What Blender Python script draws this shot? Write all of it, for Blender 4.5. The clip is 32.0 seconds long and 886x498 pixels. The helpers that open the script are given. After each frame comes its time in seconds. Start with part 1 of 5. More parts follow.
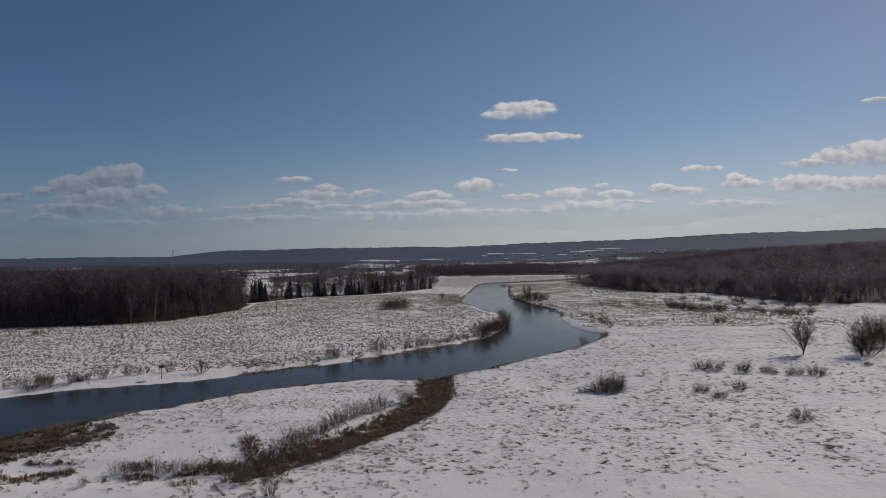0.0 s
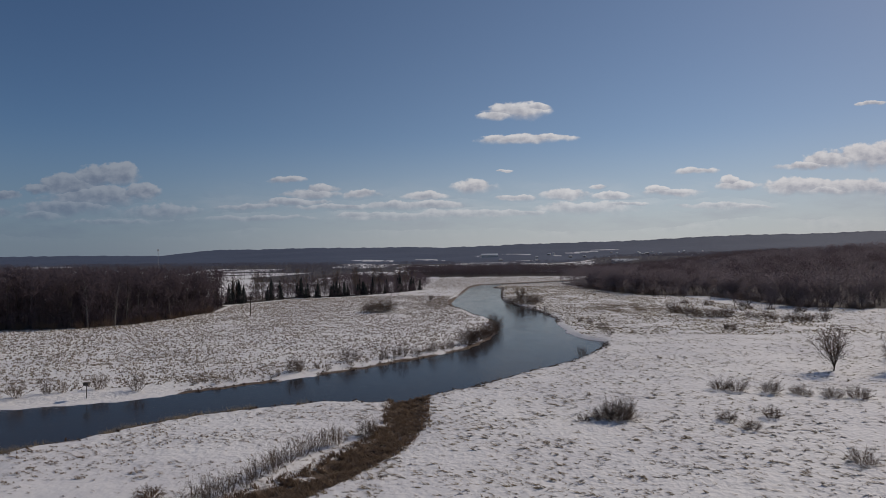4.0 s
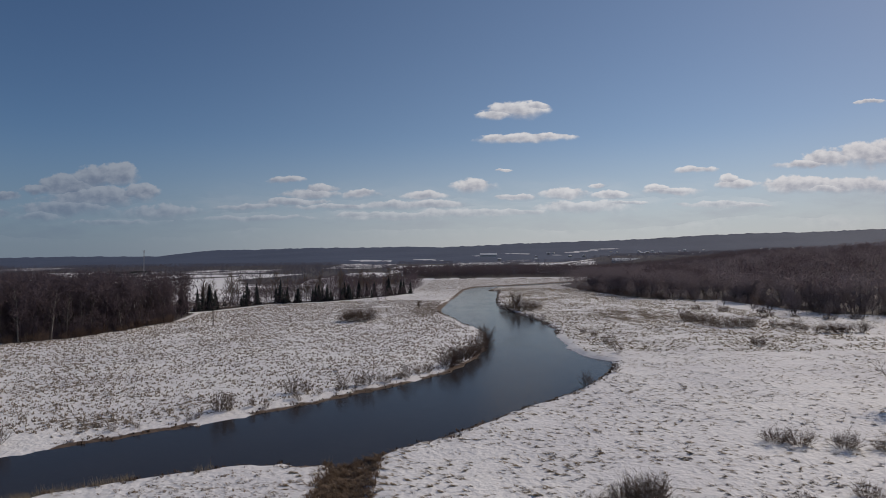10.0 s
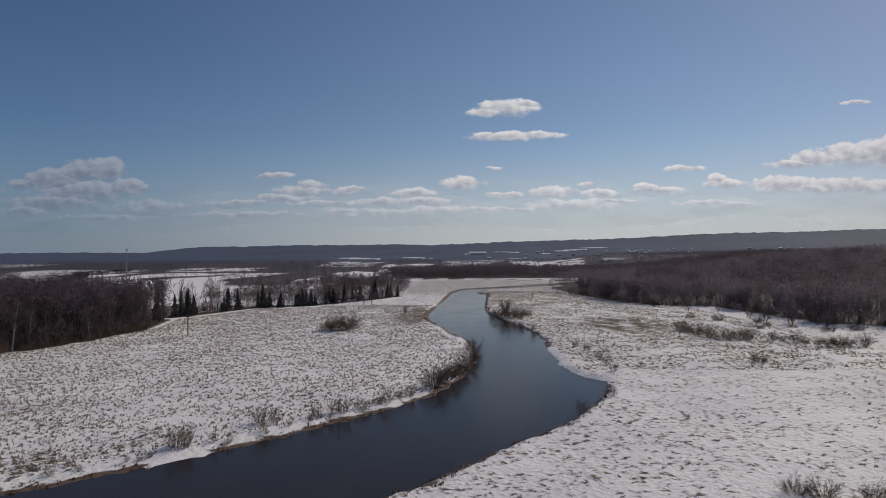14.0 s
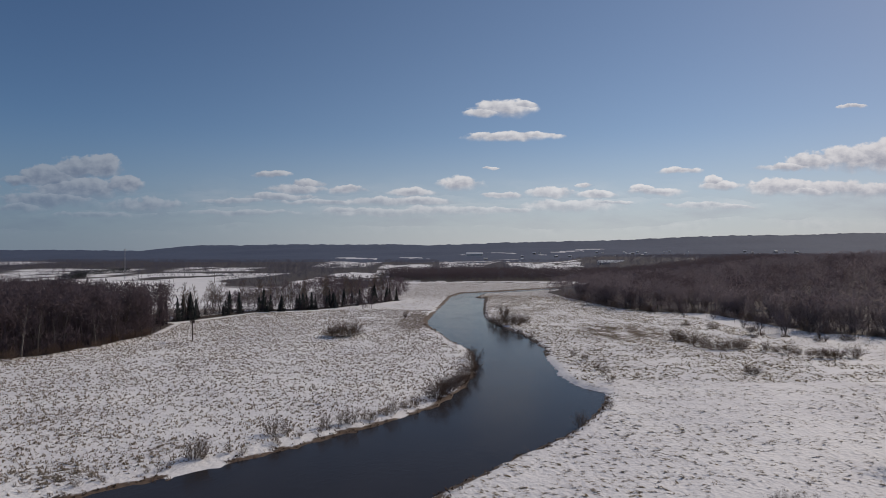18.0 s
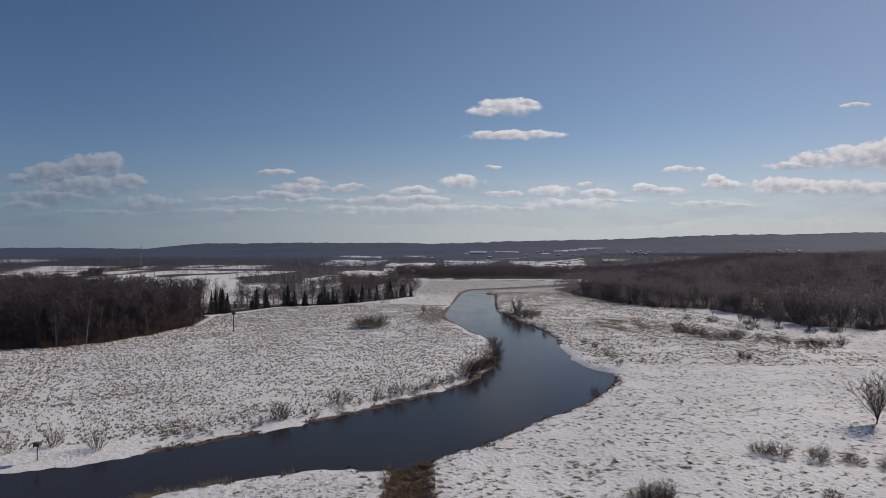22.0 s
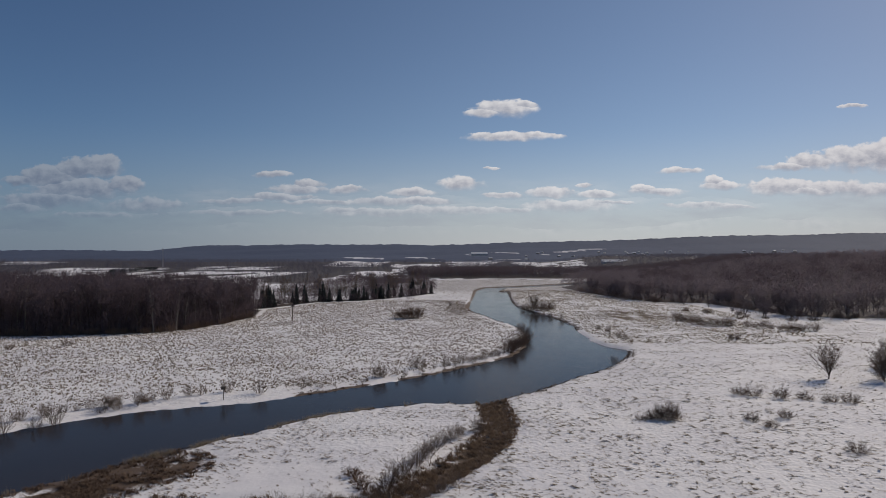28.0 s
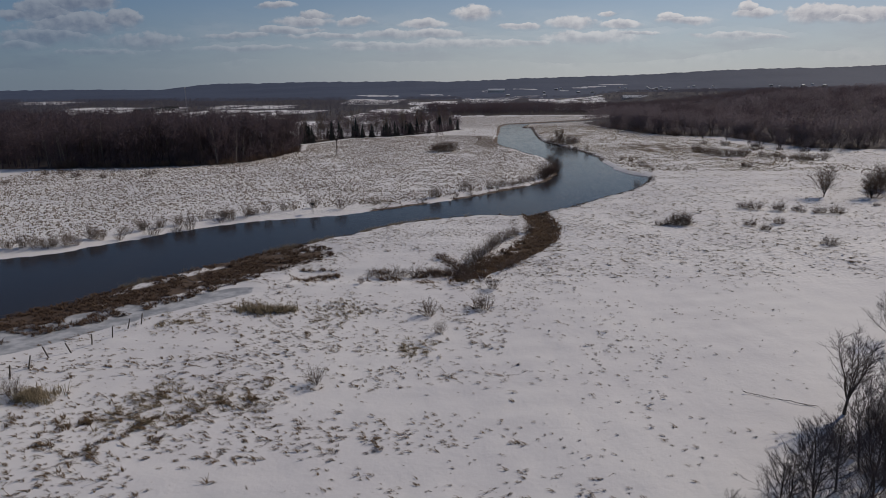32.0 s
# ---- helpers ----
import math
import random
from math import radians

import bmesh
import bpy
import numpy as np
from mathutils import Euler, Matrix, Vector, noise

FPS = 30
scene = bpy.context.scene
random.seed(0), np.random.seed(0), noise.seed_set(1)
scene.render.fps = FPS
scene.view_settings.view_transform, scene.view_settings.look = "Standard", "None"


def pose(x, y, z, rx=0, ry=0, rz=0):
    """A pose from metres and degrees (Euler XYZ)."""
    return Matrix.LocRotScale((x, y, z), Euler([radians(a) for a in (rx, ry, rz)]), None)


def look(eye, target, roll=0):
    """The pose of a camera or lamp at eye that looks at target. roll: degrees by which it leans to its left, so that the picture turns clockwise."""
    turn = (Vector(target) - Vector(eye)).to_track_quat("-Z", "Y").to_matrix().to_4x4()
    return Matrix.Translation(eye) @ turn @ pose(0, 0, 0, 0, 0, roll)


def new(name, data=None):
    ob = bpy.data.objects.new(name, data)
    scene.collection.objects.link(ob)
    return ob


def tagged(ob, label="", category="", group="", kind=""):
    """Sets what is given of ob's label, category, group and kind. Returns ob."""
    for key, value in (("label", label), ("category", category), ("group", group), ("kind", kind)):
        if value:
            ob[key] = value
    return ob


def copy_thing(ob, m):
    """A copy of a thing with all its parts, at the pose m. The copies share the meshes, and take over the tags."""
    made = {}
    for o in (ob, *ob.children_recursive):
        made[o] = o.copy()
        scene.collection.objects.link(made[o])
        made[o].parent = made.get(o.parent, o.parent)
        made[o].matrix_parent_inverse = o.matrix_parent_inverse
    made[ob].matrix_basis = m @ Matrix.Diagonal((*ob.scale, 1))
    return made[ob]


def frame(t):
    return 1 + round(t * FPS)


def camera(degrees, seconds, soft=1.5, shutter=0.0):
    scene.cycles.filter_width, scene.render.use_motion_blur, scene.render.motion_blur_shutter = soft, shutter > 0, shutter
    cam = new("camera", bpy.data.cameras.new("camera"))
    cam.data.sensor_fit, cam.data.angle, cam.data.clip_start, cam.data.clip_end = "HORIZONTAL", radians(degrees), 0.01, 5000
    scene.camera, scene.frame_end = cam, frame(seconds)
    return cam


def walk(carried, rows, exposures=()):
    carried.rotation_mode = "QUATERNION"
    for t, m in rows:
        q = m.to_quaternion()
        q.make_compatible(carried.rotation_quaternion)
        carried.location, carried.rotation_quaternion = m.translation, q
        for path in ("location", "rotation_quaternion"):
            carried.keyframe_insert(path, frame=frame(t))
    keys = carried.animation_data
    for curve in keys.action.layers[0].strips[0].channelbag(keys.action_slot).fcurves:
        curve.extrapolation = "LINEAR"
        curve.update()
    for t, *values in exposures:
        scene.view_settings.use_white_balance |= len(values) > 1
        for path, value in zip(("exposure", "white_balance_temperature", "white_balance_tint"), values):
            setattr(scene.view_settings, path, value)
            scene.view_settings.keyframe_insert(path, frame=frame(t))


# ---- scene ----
cam = camera(71.0, 32.0, soft=0.8)
PATH = [
    (0, (10.44, 19.81, 22.23), (9.432, 39.781, 22.509), -0.78),
    (0.5, (10.42, 22.40, 21.95), (9.452, 42.375, 22.202), -0.30),
    (1, (10.59, 24.50, 21.91), (9.674, 44.473, 22.172), -0.23),
    (1.5, (10.81, 26.63, 21.83), (9.956, 46.613, 22.111), -0.30),
    (2, (11.10, 28.71, 21.87), (10.281, 48.694, 22.151), -0.29),
    (2.5, (11.45, 30.74, 21.95), (10.617, 50.718, 22.247), -0.51),
    (4.5, (12.75, 39.86, 22.06), (11.912, 59.843, 22.352), -0.46),
    (5, (12.84, 41.94, 22.21), (12.101, 61.928, 22.474), -0.34),
    (5.5, (13.03, 44.16, 22.26), (12.366, 64.151, 22.544), -0.35),
    (6, (13.12, 46.11, 22.45), (12.478, 66.095, 22.732), -0.52),
    (6.5, (13.47, 48.57, 22.42), (12.834, 68.559, 22.686), -0.25),
    (7, (13.89, 50.92, 22.46), (13.239, 70.909, 22.739), -0.30),
    (7.5, (14.12, 53.16, 22.56), (13.451, 73.149, 22.807), -0.28),
    (8, (14.61, 55.41, 22.69), (13.919, 75.398, 22.943), -0.40),
    (8.5, (15.02, 57.57, 22.88), (14.305, 77.551, 23.120), -0.41),
    (9, (15.41, 59.86, 23.05), (14.670, 79.846, 23.291), -0.52),
    (9.5, (16.10, 61.83, 22.95), (15.309, 81.810, 23.220), -0.68),
    (10, (16.34, 64.10, 23.10), (15.518, 84.079, 23.378), -0.65),
    (10.5, (16.56, 66.51, 23.16), (15.735, 86.490, 23.432), -0.62),
    (11, (16.65, 68.91, 23.09), (15.811, 88.893, 23.361), -0.75),
    (11.5, (16.94, 70.32, 23.18), (15.987, 90.299, 23.424), -0.87),
    (12, (17.33, 71.42, 23.53), (16.296, 91.389, 23.782), -0.83),
    (12.5, (17.43, 71.95, 24.15), (16.504, 91.923, 24.394), -0.64),
    (13, (17.43, 72.60, 24.83), (16.609, 92.583, 25.067), -0.22),
    (13.5, (17.05, 73.07, 25.53), (16.432, 93.060, 25.753), -0.50),
    (14, (16.98, 73.21, 26.36), (16.491, 93.199, 26.550), -0.37),
    (14.5, (17.15, 73.24, 27.11), (16.735, 93.237, 27.310), -0.38),
    (16.5, (16.98, 72.96, 29.11), (16.569, 92.957, 29.292), -0.23),
    (17, (16.60, 71.89, 29.12), (16.162, 91.880, 29.318), -0.17),
    (17.5, (16.13, 70.76, 29.29), (15.687, 90.755, 29.471), -0.02),
    (18, (15.54, 69.16, 29.45), (15.163, 89.156, 29.634), 0.08),
    (18.5, (15.03, 67.03, 29.65), (14.634, 87.027, 29.813), 0.18),
    (19, (14.45, 64.97, 29.56), (14.020, 84.969, 29.724), 0.28),
    (19.5, (13.37, 62.92, 29.61), (12.954, 82.913, 29.765), 0.31),
    (20, (12.71, 60.36, 29.62), (12.257, 80.356, 29.761), 0.26),
    (20.5, (11.91, 57.88, 29.44), (11.452, 77.879, 29.599), 0.25),
    (21, (10.98, 55.42, 29.43), (10.497, 75.414, 29.563), 0.24),
    (21.5, (10.26, 52.82, 29.35), (9.793, 72.819, 29.478), 0.23),
    (22, (9.20, 50.13, 29.13), (8.747, 70.120, 29.268), 0.19),
    (22.5, (8.26, 47.27, 29.13), (7.800, 67.264, 29.263), 0.15),
    (23, (6.95, 44.33, 28.96), (6.477, 64.320, 29.100), 0.31),
    (23.5, (6.14, 41.67, 29.02), (5.639, 61.667, 29.153), 0.17),
    (24, (4.91, 38.88, 28.82), (4.436, 58.872, 28.957), 0.20),
    (24.5, (3.85, 35.93, 28.86), (3.376, 55.923, 28.998), 0.14),
    (25, (2.96, 33.15, 28.75), (2.498, 53.145, 28.902), 0.08),
    (25.5, (1.80, 30.14, 28.70), (1.355, 50.139, 28.848), 0.03),
    (27.5, (-2.69, 17.91, 28.31), (-3.072, 37.903, 28.486), 0.09),
    (28, (-4.11, 14.47, 28.39), (-4.505, 34.465, 28.575), 0.06),
    (28.5, (-4.78, 12.38, 27.76), (-5.215, 32.184, 24.992), 0.04),
    (29, (-5.77, 9.33, 27.87), (-6.287, 28.888, 23.707), -0.13),
    (29.5, (-6.73, 6.14, 28.18), (-7.291, 25.577, 23.506), -0.19),
    (30, (-7.89, 3.38, 28.01), (-8.420, 22.778, 23.182), -0.22),
    (30.5, (-9.01, 0.45, 27.93), (-9.546, 19.837, 23.046), -0.30),
    (31, (-10.05, -2.56, 27.82), (-10.561, 16.828, 22.946), -0.42),
    (31.5, (-11.22, -5.52, 27.74), (-11.738, 13.867, 22.859), -0.39),
    (32, (-12.54, -8.49, 27.74), (-13.374, 10.885, 22.836), -0.39),
]
walk(cam, [(t, look(eye, target, roll)) for t, eye, target, roll in PATH],
     exposures=[(0.0, -0.8, 6720, 14.0), (9.0, -0.68, 6720, 14.0), (18.0, -0.58, 6720, 14.0), (28.0, -0.60, 6720, 14.0), (29.0, -0.76, 6720, 14.0), (29.5, -0.84, 6720, 14.0), (32.0, -0.83, 6720, 14.0)])

# ---- sky, sun ----
SUN_TURN, SUN_UP = radians(50), radians(34)
SUN_WAY = Vector((math.sin(SUN_TURN) * math.cos(SUN_UP), math.cos(SUN_TURN) * math.cos(SUN_UP), math.sin(SUN_UP)))
lamp = bpy.data.lights.new("sun", "SUN")
lamp.energy, lamp.angle, lamp.color = 3.7, radians(0.6), (1.0, 0.91, 0.77)
sun = new("sun", lamp)
sun.matrix_world = look(SUN_WAY * 100, (0, 0, 0))

world = bpy.data.worlds.new("winter_sky")
scene.world = world
world.use_nodes = True
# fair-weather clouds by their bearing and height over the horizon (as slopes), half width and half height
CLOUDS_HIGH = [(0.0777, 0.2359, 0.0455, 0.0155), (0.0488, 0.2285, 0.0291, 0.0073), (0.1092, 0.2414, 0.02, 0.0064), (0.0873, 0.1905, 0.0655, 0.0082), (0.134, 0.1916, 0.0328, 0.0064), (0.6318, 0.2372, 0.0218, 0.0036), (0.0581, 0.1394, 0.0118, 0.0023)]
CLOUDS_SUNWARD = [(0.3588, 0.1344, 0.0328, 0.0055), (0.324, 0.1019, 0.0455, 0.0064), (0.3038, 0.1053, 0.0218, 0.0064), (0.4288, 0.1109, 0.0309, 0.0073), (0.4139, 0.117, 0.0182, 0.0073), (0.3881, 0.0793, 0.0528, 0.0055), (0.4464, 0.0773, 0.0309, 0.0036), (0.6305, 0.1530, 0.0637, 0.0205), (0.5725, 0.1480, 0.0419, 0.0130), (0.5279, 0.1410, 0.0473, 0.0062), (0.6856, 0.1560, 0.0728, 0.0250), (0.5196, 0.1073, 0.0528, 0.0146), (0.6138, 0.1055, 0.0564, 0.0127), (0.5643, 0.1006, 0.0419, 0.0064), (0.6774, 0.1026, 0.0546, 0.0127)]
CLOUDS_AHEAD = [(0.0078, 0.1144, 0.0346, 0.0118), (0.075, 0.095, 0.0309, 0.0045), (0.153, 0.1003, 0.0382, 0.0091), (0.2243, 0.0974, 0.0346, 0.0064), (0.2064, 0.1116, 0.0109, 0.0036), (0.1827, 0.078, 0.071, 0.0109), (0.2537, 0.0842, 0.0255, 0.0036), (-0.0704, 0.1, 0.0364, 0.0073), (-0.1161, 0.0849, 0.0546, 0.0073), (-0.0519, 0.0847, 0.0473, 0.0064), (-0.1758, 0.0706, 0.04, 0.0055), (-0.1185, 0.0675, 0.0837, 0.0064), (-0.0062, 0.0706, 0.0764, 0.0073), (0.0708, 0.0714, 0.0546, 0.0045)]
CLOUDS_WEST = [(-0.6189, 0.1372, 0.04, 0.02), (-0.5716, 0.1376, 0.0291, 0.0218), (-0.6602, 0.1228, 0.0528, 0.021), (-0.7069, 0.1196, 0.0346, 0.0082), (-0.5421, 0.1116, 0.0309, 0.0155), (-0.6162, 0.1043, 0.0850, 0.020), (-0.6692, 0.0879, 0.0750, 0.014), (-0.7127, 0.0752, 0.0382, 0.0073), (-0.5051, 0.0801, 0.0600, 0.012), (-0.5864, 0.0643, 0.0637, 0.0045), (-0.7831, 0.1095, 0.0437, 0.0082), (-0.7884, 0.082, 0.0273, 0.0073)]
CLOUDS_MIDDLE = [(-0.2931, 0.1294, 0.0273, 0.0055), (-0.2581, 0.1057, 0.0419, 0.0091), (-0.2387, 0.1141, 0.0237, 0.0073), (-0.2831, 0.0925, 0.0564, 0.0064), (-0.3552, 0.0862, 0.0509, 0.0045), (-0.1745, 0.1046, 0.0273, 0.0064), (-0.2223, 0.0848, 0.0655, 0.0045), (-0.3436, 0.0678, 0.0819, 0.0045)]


class Nodes:
    """Short calls for making nodes of one tree."""
    def __init__(self, tree):
        self.tree = tree

    def add(self, kind, **values):
        n = self.tree.nodes.new(kind)
        for key, value in values.items():
            setattr(n, key, value)
        return n

    def put(self, socket, value):
        if isinstance(value, bpy.types.NodeSocket):
            self.tree.links.new(value, socket)
        elif value is not None:
            socket.default_value = value

    def math(self, op, a, b=None, c=None, clamp=False):
        n = self.add("ShaderNodeMath", operation=op, use_clamp=clamp)
        for socket, value in zip(n.inputs, (a, b, c)):
            self.put(socket, value)
        return n.outputs[0]

    def mix(self, fac, a, b):
        n = self.add("ShaderNodeMix", data_type="RGBA")
        self.put(n.inputs["Factor"], fac)
        for socket, value in ((n.inputs[6], a), (n.inputs[7], b)):
            self.put(socket, (*value, 1) if isinstance(value, tuple) and len(value) == 3 else value)
        return n.outputs[2]

    def smooth(self, value, low, high, to_low=0.0, to_high=1.0):
        n = self.add("ShaderNodeMapRange", interpolation_type="SMOOTHSTEP")
        for socket, v in zip(n.inputs, (value, low, high, to_low, to_high)):
            self.put(socket, v)
        return n.outputs[0]

    def noise(self, vector, scale, detail=4.0, rough=0.55, warp=0.0):
        n = self.add("ShaderNodeTexNoise")
        self.put(n.inputs["Vector"], vector)
        for key, v in (("Scale", scale), ("Detail", detail), ("Roughness", rough), ("Distortion", warp)):
            n.inputs[key].default_value = v
        return n.outputs[0]

    def xyz(self, x, y, z):
        n = self.add("ShaderNodeCombineXYZ")
        for socket, v in zip(n.inputs, (x, y, z)):
            self.put(socket, v)
        return n.outputs[0]


def build_sky():
    tree = world.node_tree
    tree.nodes.clear()
    n = Nodes(tree)
    sky = n.add("ShaderNodeTexSky", sky_type="NISHITA")
    sky.sun_disc, sky.sun_elevation, sky.sun_rotation = False, SUN_UP, SUN_TURN
    sky.altitude, sky.air_density, sky.dust_density, sky.ozone_density = 1200, 0.95, 0.7, 2.5
    way = n.add("ShaderNodeTexCoord").outputs["Generated"]
    part_xyz = n.add("ShaderNodeSeparateXYZ")
    n.put(part_xyz.inputs[0], way)
    x, y, z = part_xyz.outputs
    ahead = n.math("MAXIMUM", y, 0.05)
    u, v = n.math("DIVIDE", x, ahead), n.math("DIVIDE", z, ahead)
    flat = n.xyz(u, n.math("MULTIPLY", v, 1.4), 0.0)
    sunny = n.xyz(n.math("ADD", u, 0.007), n.math("MULTIPLY", n.math("ADD", v, 0.007), 1.4), 0.0)
    fine, fine_sun = n.noise(flat, 48.0, 7.0, 0.55), n.noise(sunny, 48.0, 7.0, 0.55)
    puff = n.noise(flat, 21.0, 2.0, 0.5)
    wisp = n.noise(n.xyz(n.math("MULTIPLY", u, 0.6), n.math("MULTIPLY", v, 2.2), 3.0), 15.0, 6.0, 0.6)
    warp_u = n.math("MULTIPLY", n.math("SUBTRACT", n.noise(flat, 26.0, 4.0, 0.55), 0.5), 0.035)
    warp_v = n.math("MULTIPLY", n.math("SUBTRACT", n.noise(n.xyz(v, u, 7.0), 26.0, 4.0, 0.55), 0.5), 0.016)
    u2, v2 = n.math("ADD", u, warp_u), n.math("ADD", v, warp_v)
    best, height = -9.0, 0.0
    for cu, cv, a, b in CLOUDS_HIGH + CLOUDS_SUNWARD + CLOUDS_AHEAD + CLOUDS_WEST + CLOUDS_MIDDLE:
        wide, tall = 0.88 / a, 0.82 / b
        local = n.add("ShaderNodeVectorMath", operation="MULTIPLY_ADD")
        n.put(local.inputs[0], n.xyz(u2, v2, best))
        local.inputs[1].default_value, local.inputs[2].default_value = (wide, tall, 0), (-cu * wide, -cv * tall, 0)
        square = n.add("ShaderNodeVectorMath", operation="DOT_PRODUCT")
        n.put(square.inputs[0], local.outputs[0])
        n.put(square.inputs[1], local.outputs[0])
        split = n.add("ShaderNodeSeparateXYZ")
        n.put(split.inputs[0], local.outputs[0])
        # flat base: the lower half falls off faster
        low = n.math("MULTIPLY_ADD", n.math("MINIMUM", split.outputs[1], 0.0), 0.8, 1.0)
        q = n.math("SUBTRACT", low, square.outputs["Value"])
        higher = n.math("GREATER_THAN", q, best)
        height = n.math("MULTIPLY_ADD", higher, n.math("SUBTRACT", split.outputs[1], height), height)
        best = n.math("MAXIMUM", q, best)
    rough = n.math("ADD", n.math("MULTIPLY", n.math("SUBTRACT", fine, 0.5), 1.7), n.math("MULTIPLY", n.math("SUBTRACT", puff, 0.5), 1.3))
    body = n.math("ADD", n.math("MAXIMUM", best, -3.0), rough)
    # crisp tops, softer bases; the low far ones fade in the haze
    cover = n.smooth(body, n.smooth(height, -0.6, 0.5, -0.75, 0.0), n.smooth(height, -0.6, 0.5, 1.0, 0.42))
    cover = n.math("MULTIPLY", cover, n.smooth(v, 0.045, 0.12, 0.34, 0.97))
    # thin veil of far cloud over the horizon
    veil_at = n.math("MULTIPLY", n.smooth(v, 0.015, 0.06), n.smooth(v, 0.14, 0.07))
    veil = n.math("MULTIPLY", n.math("MULTIPLY", veil_at, n.smooth(wisp, 0.35, 0.8)), 0.42)
    front = n.smooth(y, 0.05, 0.2)
    cover = n.math("MULTIPLY", n.math("ADD", cover, n.math("MULTIPLY", veil, n.math("SUBTRACT", 1.0, cover))), front)
    relief = n.math("MULTIPLY", n.math("SUBTRACT", fine, fine_sun), 2.2)
    thick = n.math("MULTIPLY", n.smooth(body, 0.3, 1.6), -0.55)
    lit = n.smooth(n.math("ADD", n.math("ADD", n.math("MULTIPLY", height, 0.8), relief), thick), -1.0, 0.75)
    sunward = n.smooth(u, -0.75, 0.3)
    tone = n.mix(lit, n.mix(sunward, (2.7, 3.0, 3.9), (5.2, 5.5, 6.5)), n.mix(sunward, (5.3, 5.3, 5.8), (10.8, 10.8, 11.1)))
    # low haze towards the horizon
    haze = n.math("MULTIPLY", n.smooth(z, 0.2, -0.02), 0.88)
    hazed = n.mix(haze, sky.outputs[0], n.mix(sunward, (3.4, 3.7, 4.4), (6.9, 7.3, 7.9)))
    # the clear sky is deepest at right angles to the sun
    # the sunward side is dimmed too, imitating lens falloff in the sky colour
    deep = n.mix(n.smooth(u, 0.25, 0.85), n.mix(n.smooth(u, -0.8, 0.1), (0.66, 0.815, 0.93), (0.97, 1.0, 1.0)), (0.86, 0.87, 0.88))
    out = n.add("ShaderNodeVectorMath", operation="MULTIPLY")
    n.put(out.inputs[0], n.mix(cover, hazed, tone))
    n.put(out.inputs[1], deep)
    out = out.outputs[0]
    back = n.add("ShaderNodeBackground")
    n.put(back.inputs[0], out)
    back.inputs[1].default_value = 0.1
    n.put(n.add("ShaderNodeOutputWorld").inputs[0], back.outputs[0])


build_sky()

# ---- materials ----
def material(name, rough=0.8):
    m = bpy.data.materials.new(name)
    m.use_nodes = True
    m.node_tree.nodes.clear()
    n = Nodes(m.node_tree)
    bsdf = n.add("ShaderNodeBsdfPrincipled")
    bsdf.inputs["Roughness"].default_value = rough
    n.put(n.add("ShaderNodeOutputMaterial").inputs[0], bsdf.outputs[0])
    return m, n, bsdf


def bump(n, bsdf, height, strength, distance):
    b = n.add("ShaderNodeBump")
    n.put(b.inputs["Height"], height)
    b.inputs["Strength"].default_value, b.inputs["Distance"].default_value = strength, distance
    n.put(bsdf.inputs["Normal"], b.outputs[0])


def spot(n):
    return n.add("ShaderNodeNewGeometry").outputs["Position"]


def plain_wood(name, dark, light, rough=0.9, per="island"):
    """Bark, twigs, grass: a colour between two, by clump and by grain."""
    m, n, bsdf = material(name, rough)
    if per == "island":
        chance = n.add("ShaderNodeNewGeometry").outputs["Random Per Island"]
    else:
        chance = n.add("ShaderNodeObjectInfo").outputs["Random"]
    grain = n.noise(spot(n), 1.6, 3.0)
    fac = n.math("ADD", n.math("MULTIPLY", chance, 0.6), n.math("MULTIPLY", grain, 0.5), clamp=True)
    n.put(bsdf.inputs["Base Color"], n.mix(fac, dark, light))
    bsdf.inputs["Specular IOR Level"].default_value = 0.15
    return m


BARK = plain_wood("grey_brown_bark", (0.045, 0.036, 0.03), (0.12, 0.10, 0.085))
BARK_PALE = plain_wood("pale_aspen_bark", (0.11, 0.10, 0.088), (0.24, 0.22, 0.20))
TWIG_DARK = plain_wood("dark_twigs", (0.05, 0.04, 0.042), (0.14, 0.11, 0.108))
TWIG_RED = plain_wood("reddish_twigs", (0.12, 0.075, 0.055), (0.27, 0.175, 0.12))
NEEDLE = plain_wood("spruce_needles", (0.032, 0.036, 0.037), (0.064, 0.07, 0.066))
MARSH = plain_wood("wet_marsh_grass", (0.052, 0.034, 0.025), (0.145, 0.096, 0.067))
SEDGE = plain_wood("brown_sedge", (0.085, 0.058, 0.036), (0.22, 0.155, 0.098))


def massed_twigs(name, dark, light):
    """Bare crowns seen from afar: thin enough for light to pass, toned tree by tree."""
    m, n, bsdf = material(name, 0.95)
    p = spot(n)
    chance = n.add("ShaderNodeNewGeometry").outputs["Random Per Island"]
    fac = n.math("ADD", n.math("MULTIPLY", chance, 0.15), n.math("MULTIPLY", n.math("ADD", n.noise(p, 0.11, 3.0), n.noise(p, 0.015, 2.0)), 0.45), clamp=True)
    colour = n.mix(fac, dark, light)
    n.put(bsdf.inputs["Base Color"], colour)
    bsdf.inputs["Specular IOR Level"].default_value = 0.05
    thin, both = n.add("ShaderNodeBsdfTranslucent"), n.add("ShaderNodeMixShader")
    n.put(thin.inputs[0], colour)
    both.inputs[0].default_value = 0.45
    n.put(both.inputs[1], bsdf.outputs[0])
    n.put(both.inputs[2], thin.outputs[0])
    n.put(next(k for k in m.node_tree.nodes if k.type == "OUTPUT_MATERIAL").inputs[0], both.outputs[0])
    return m


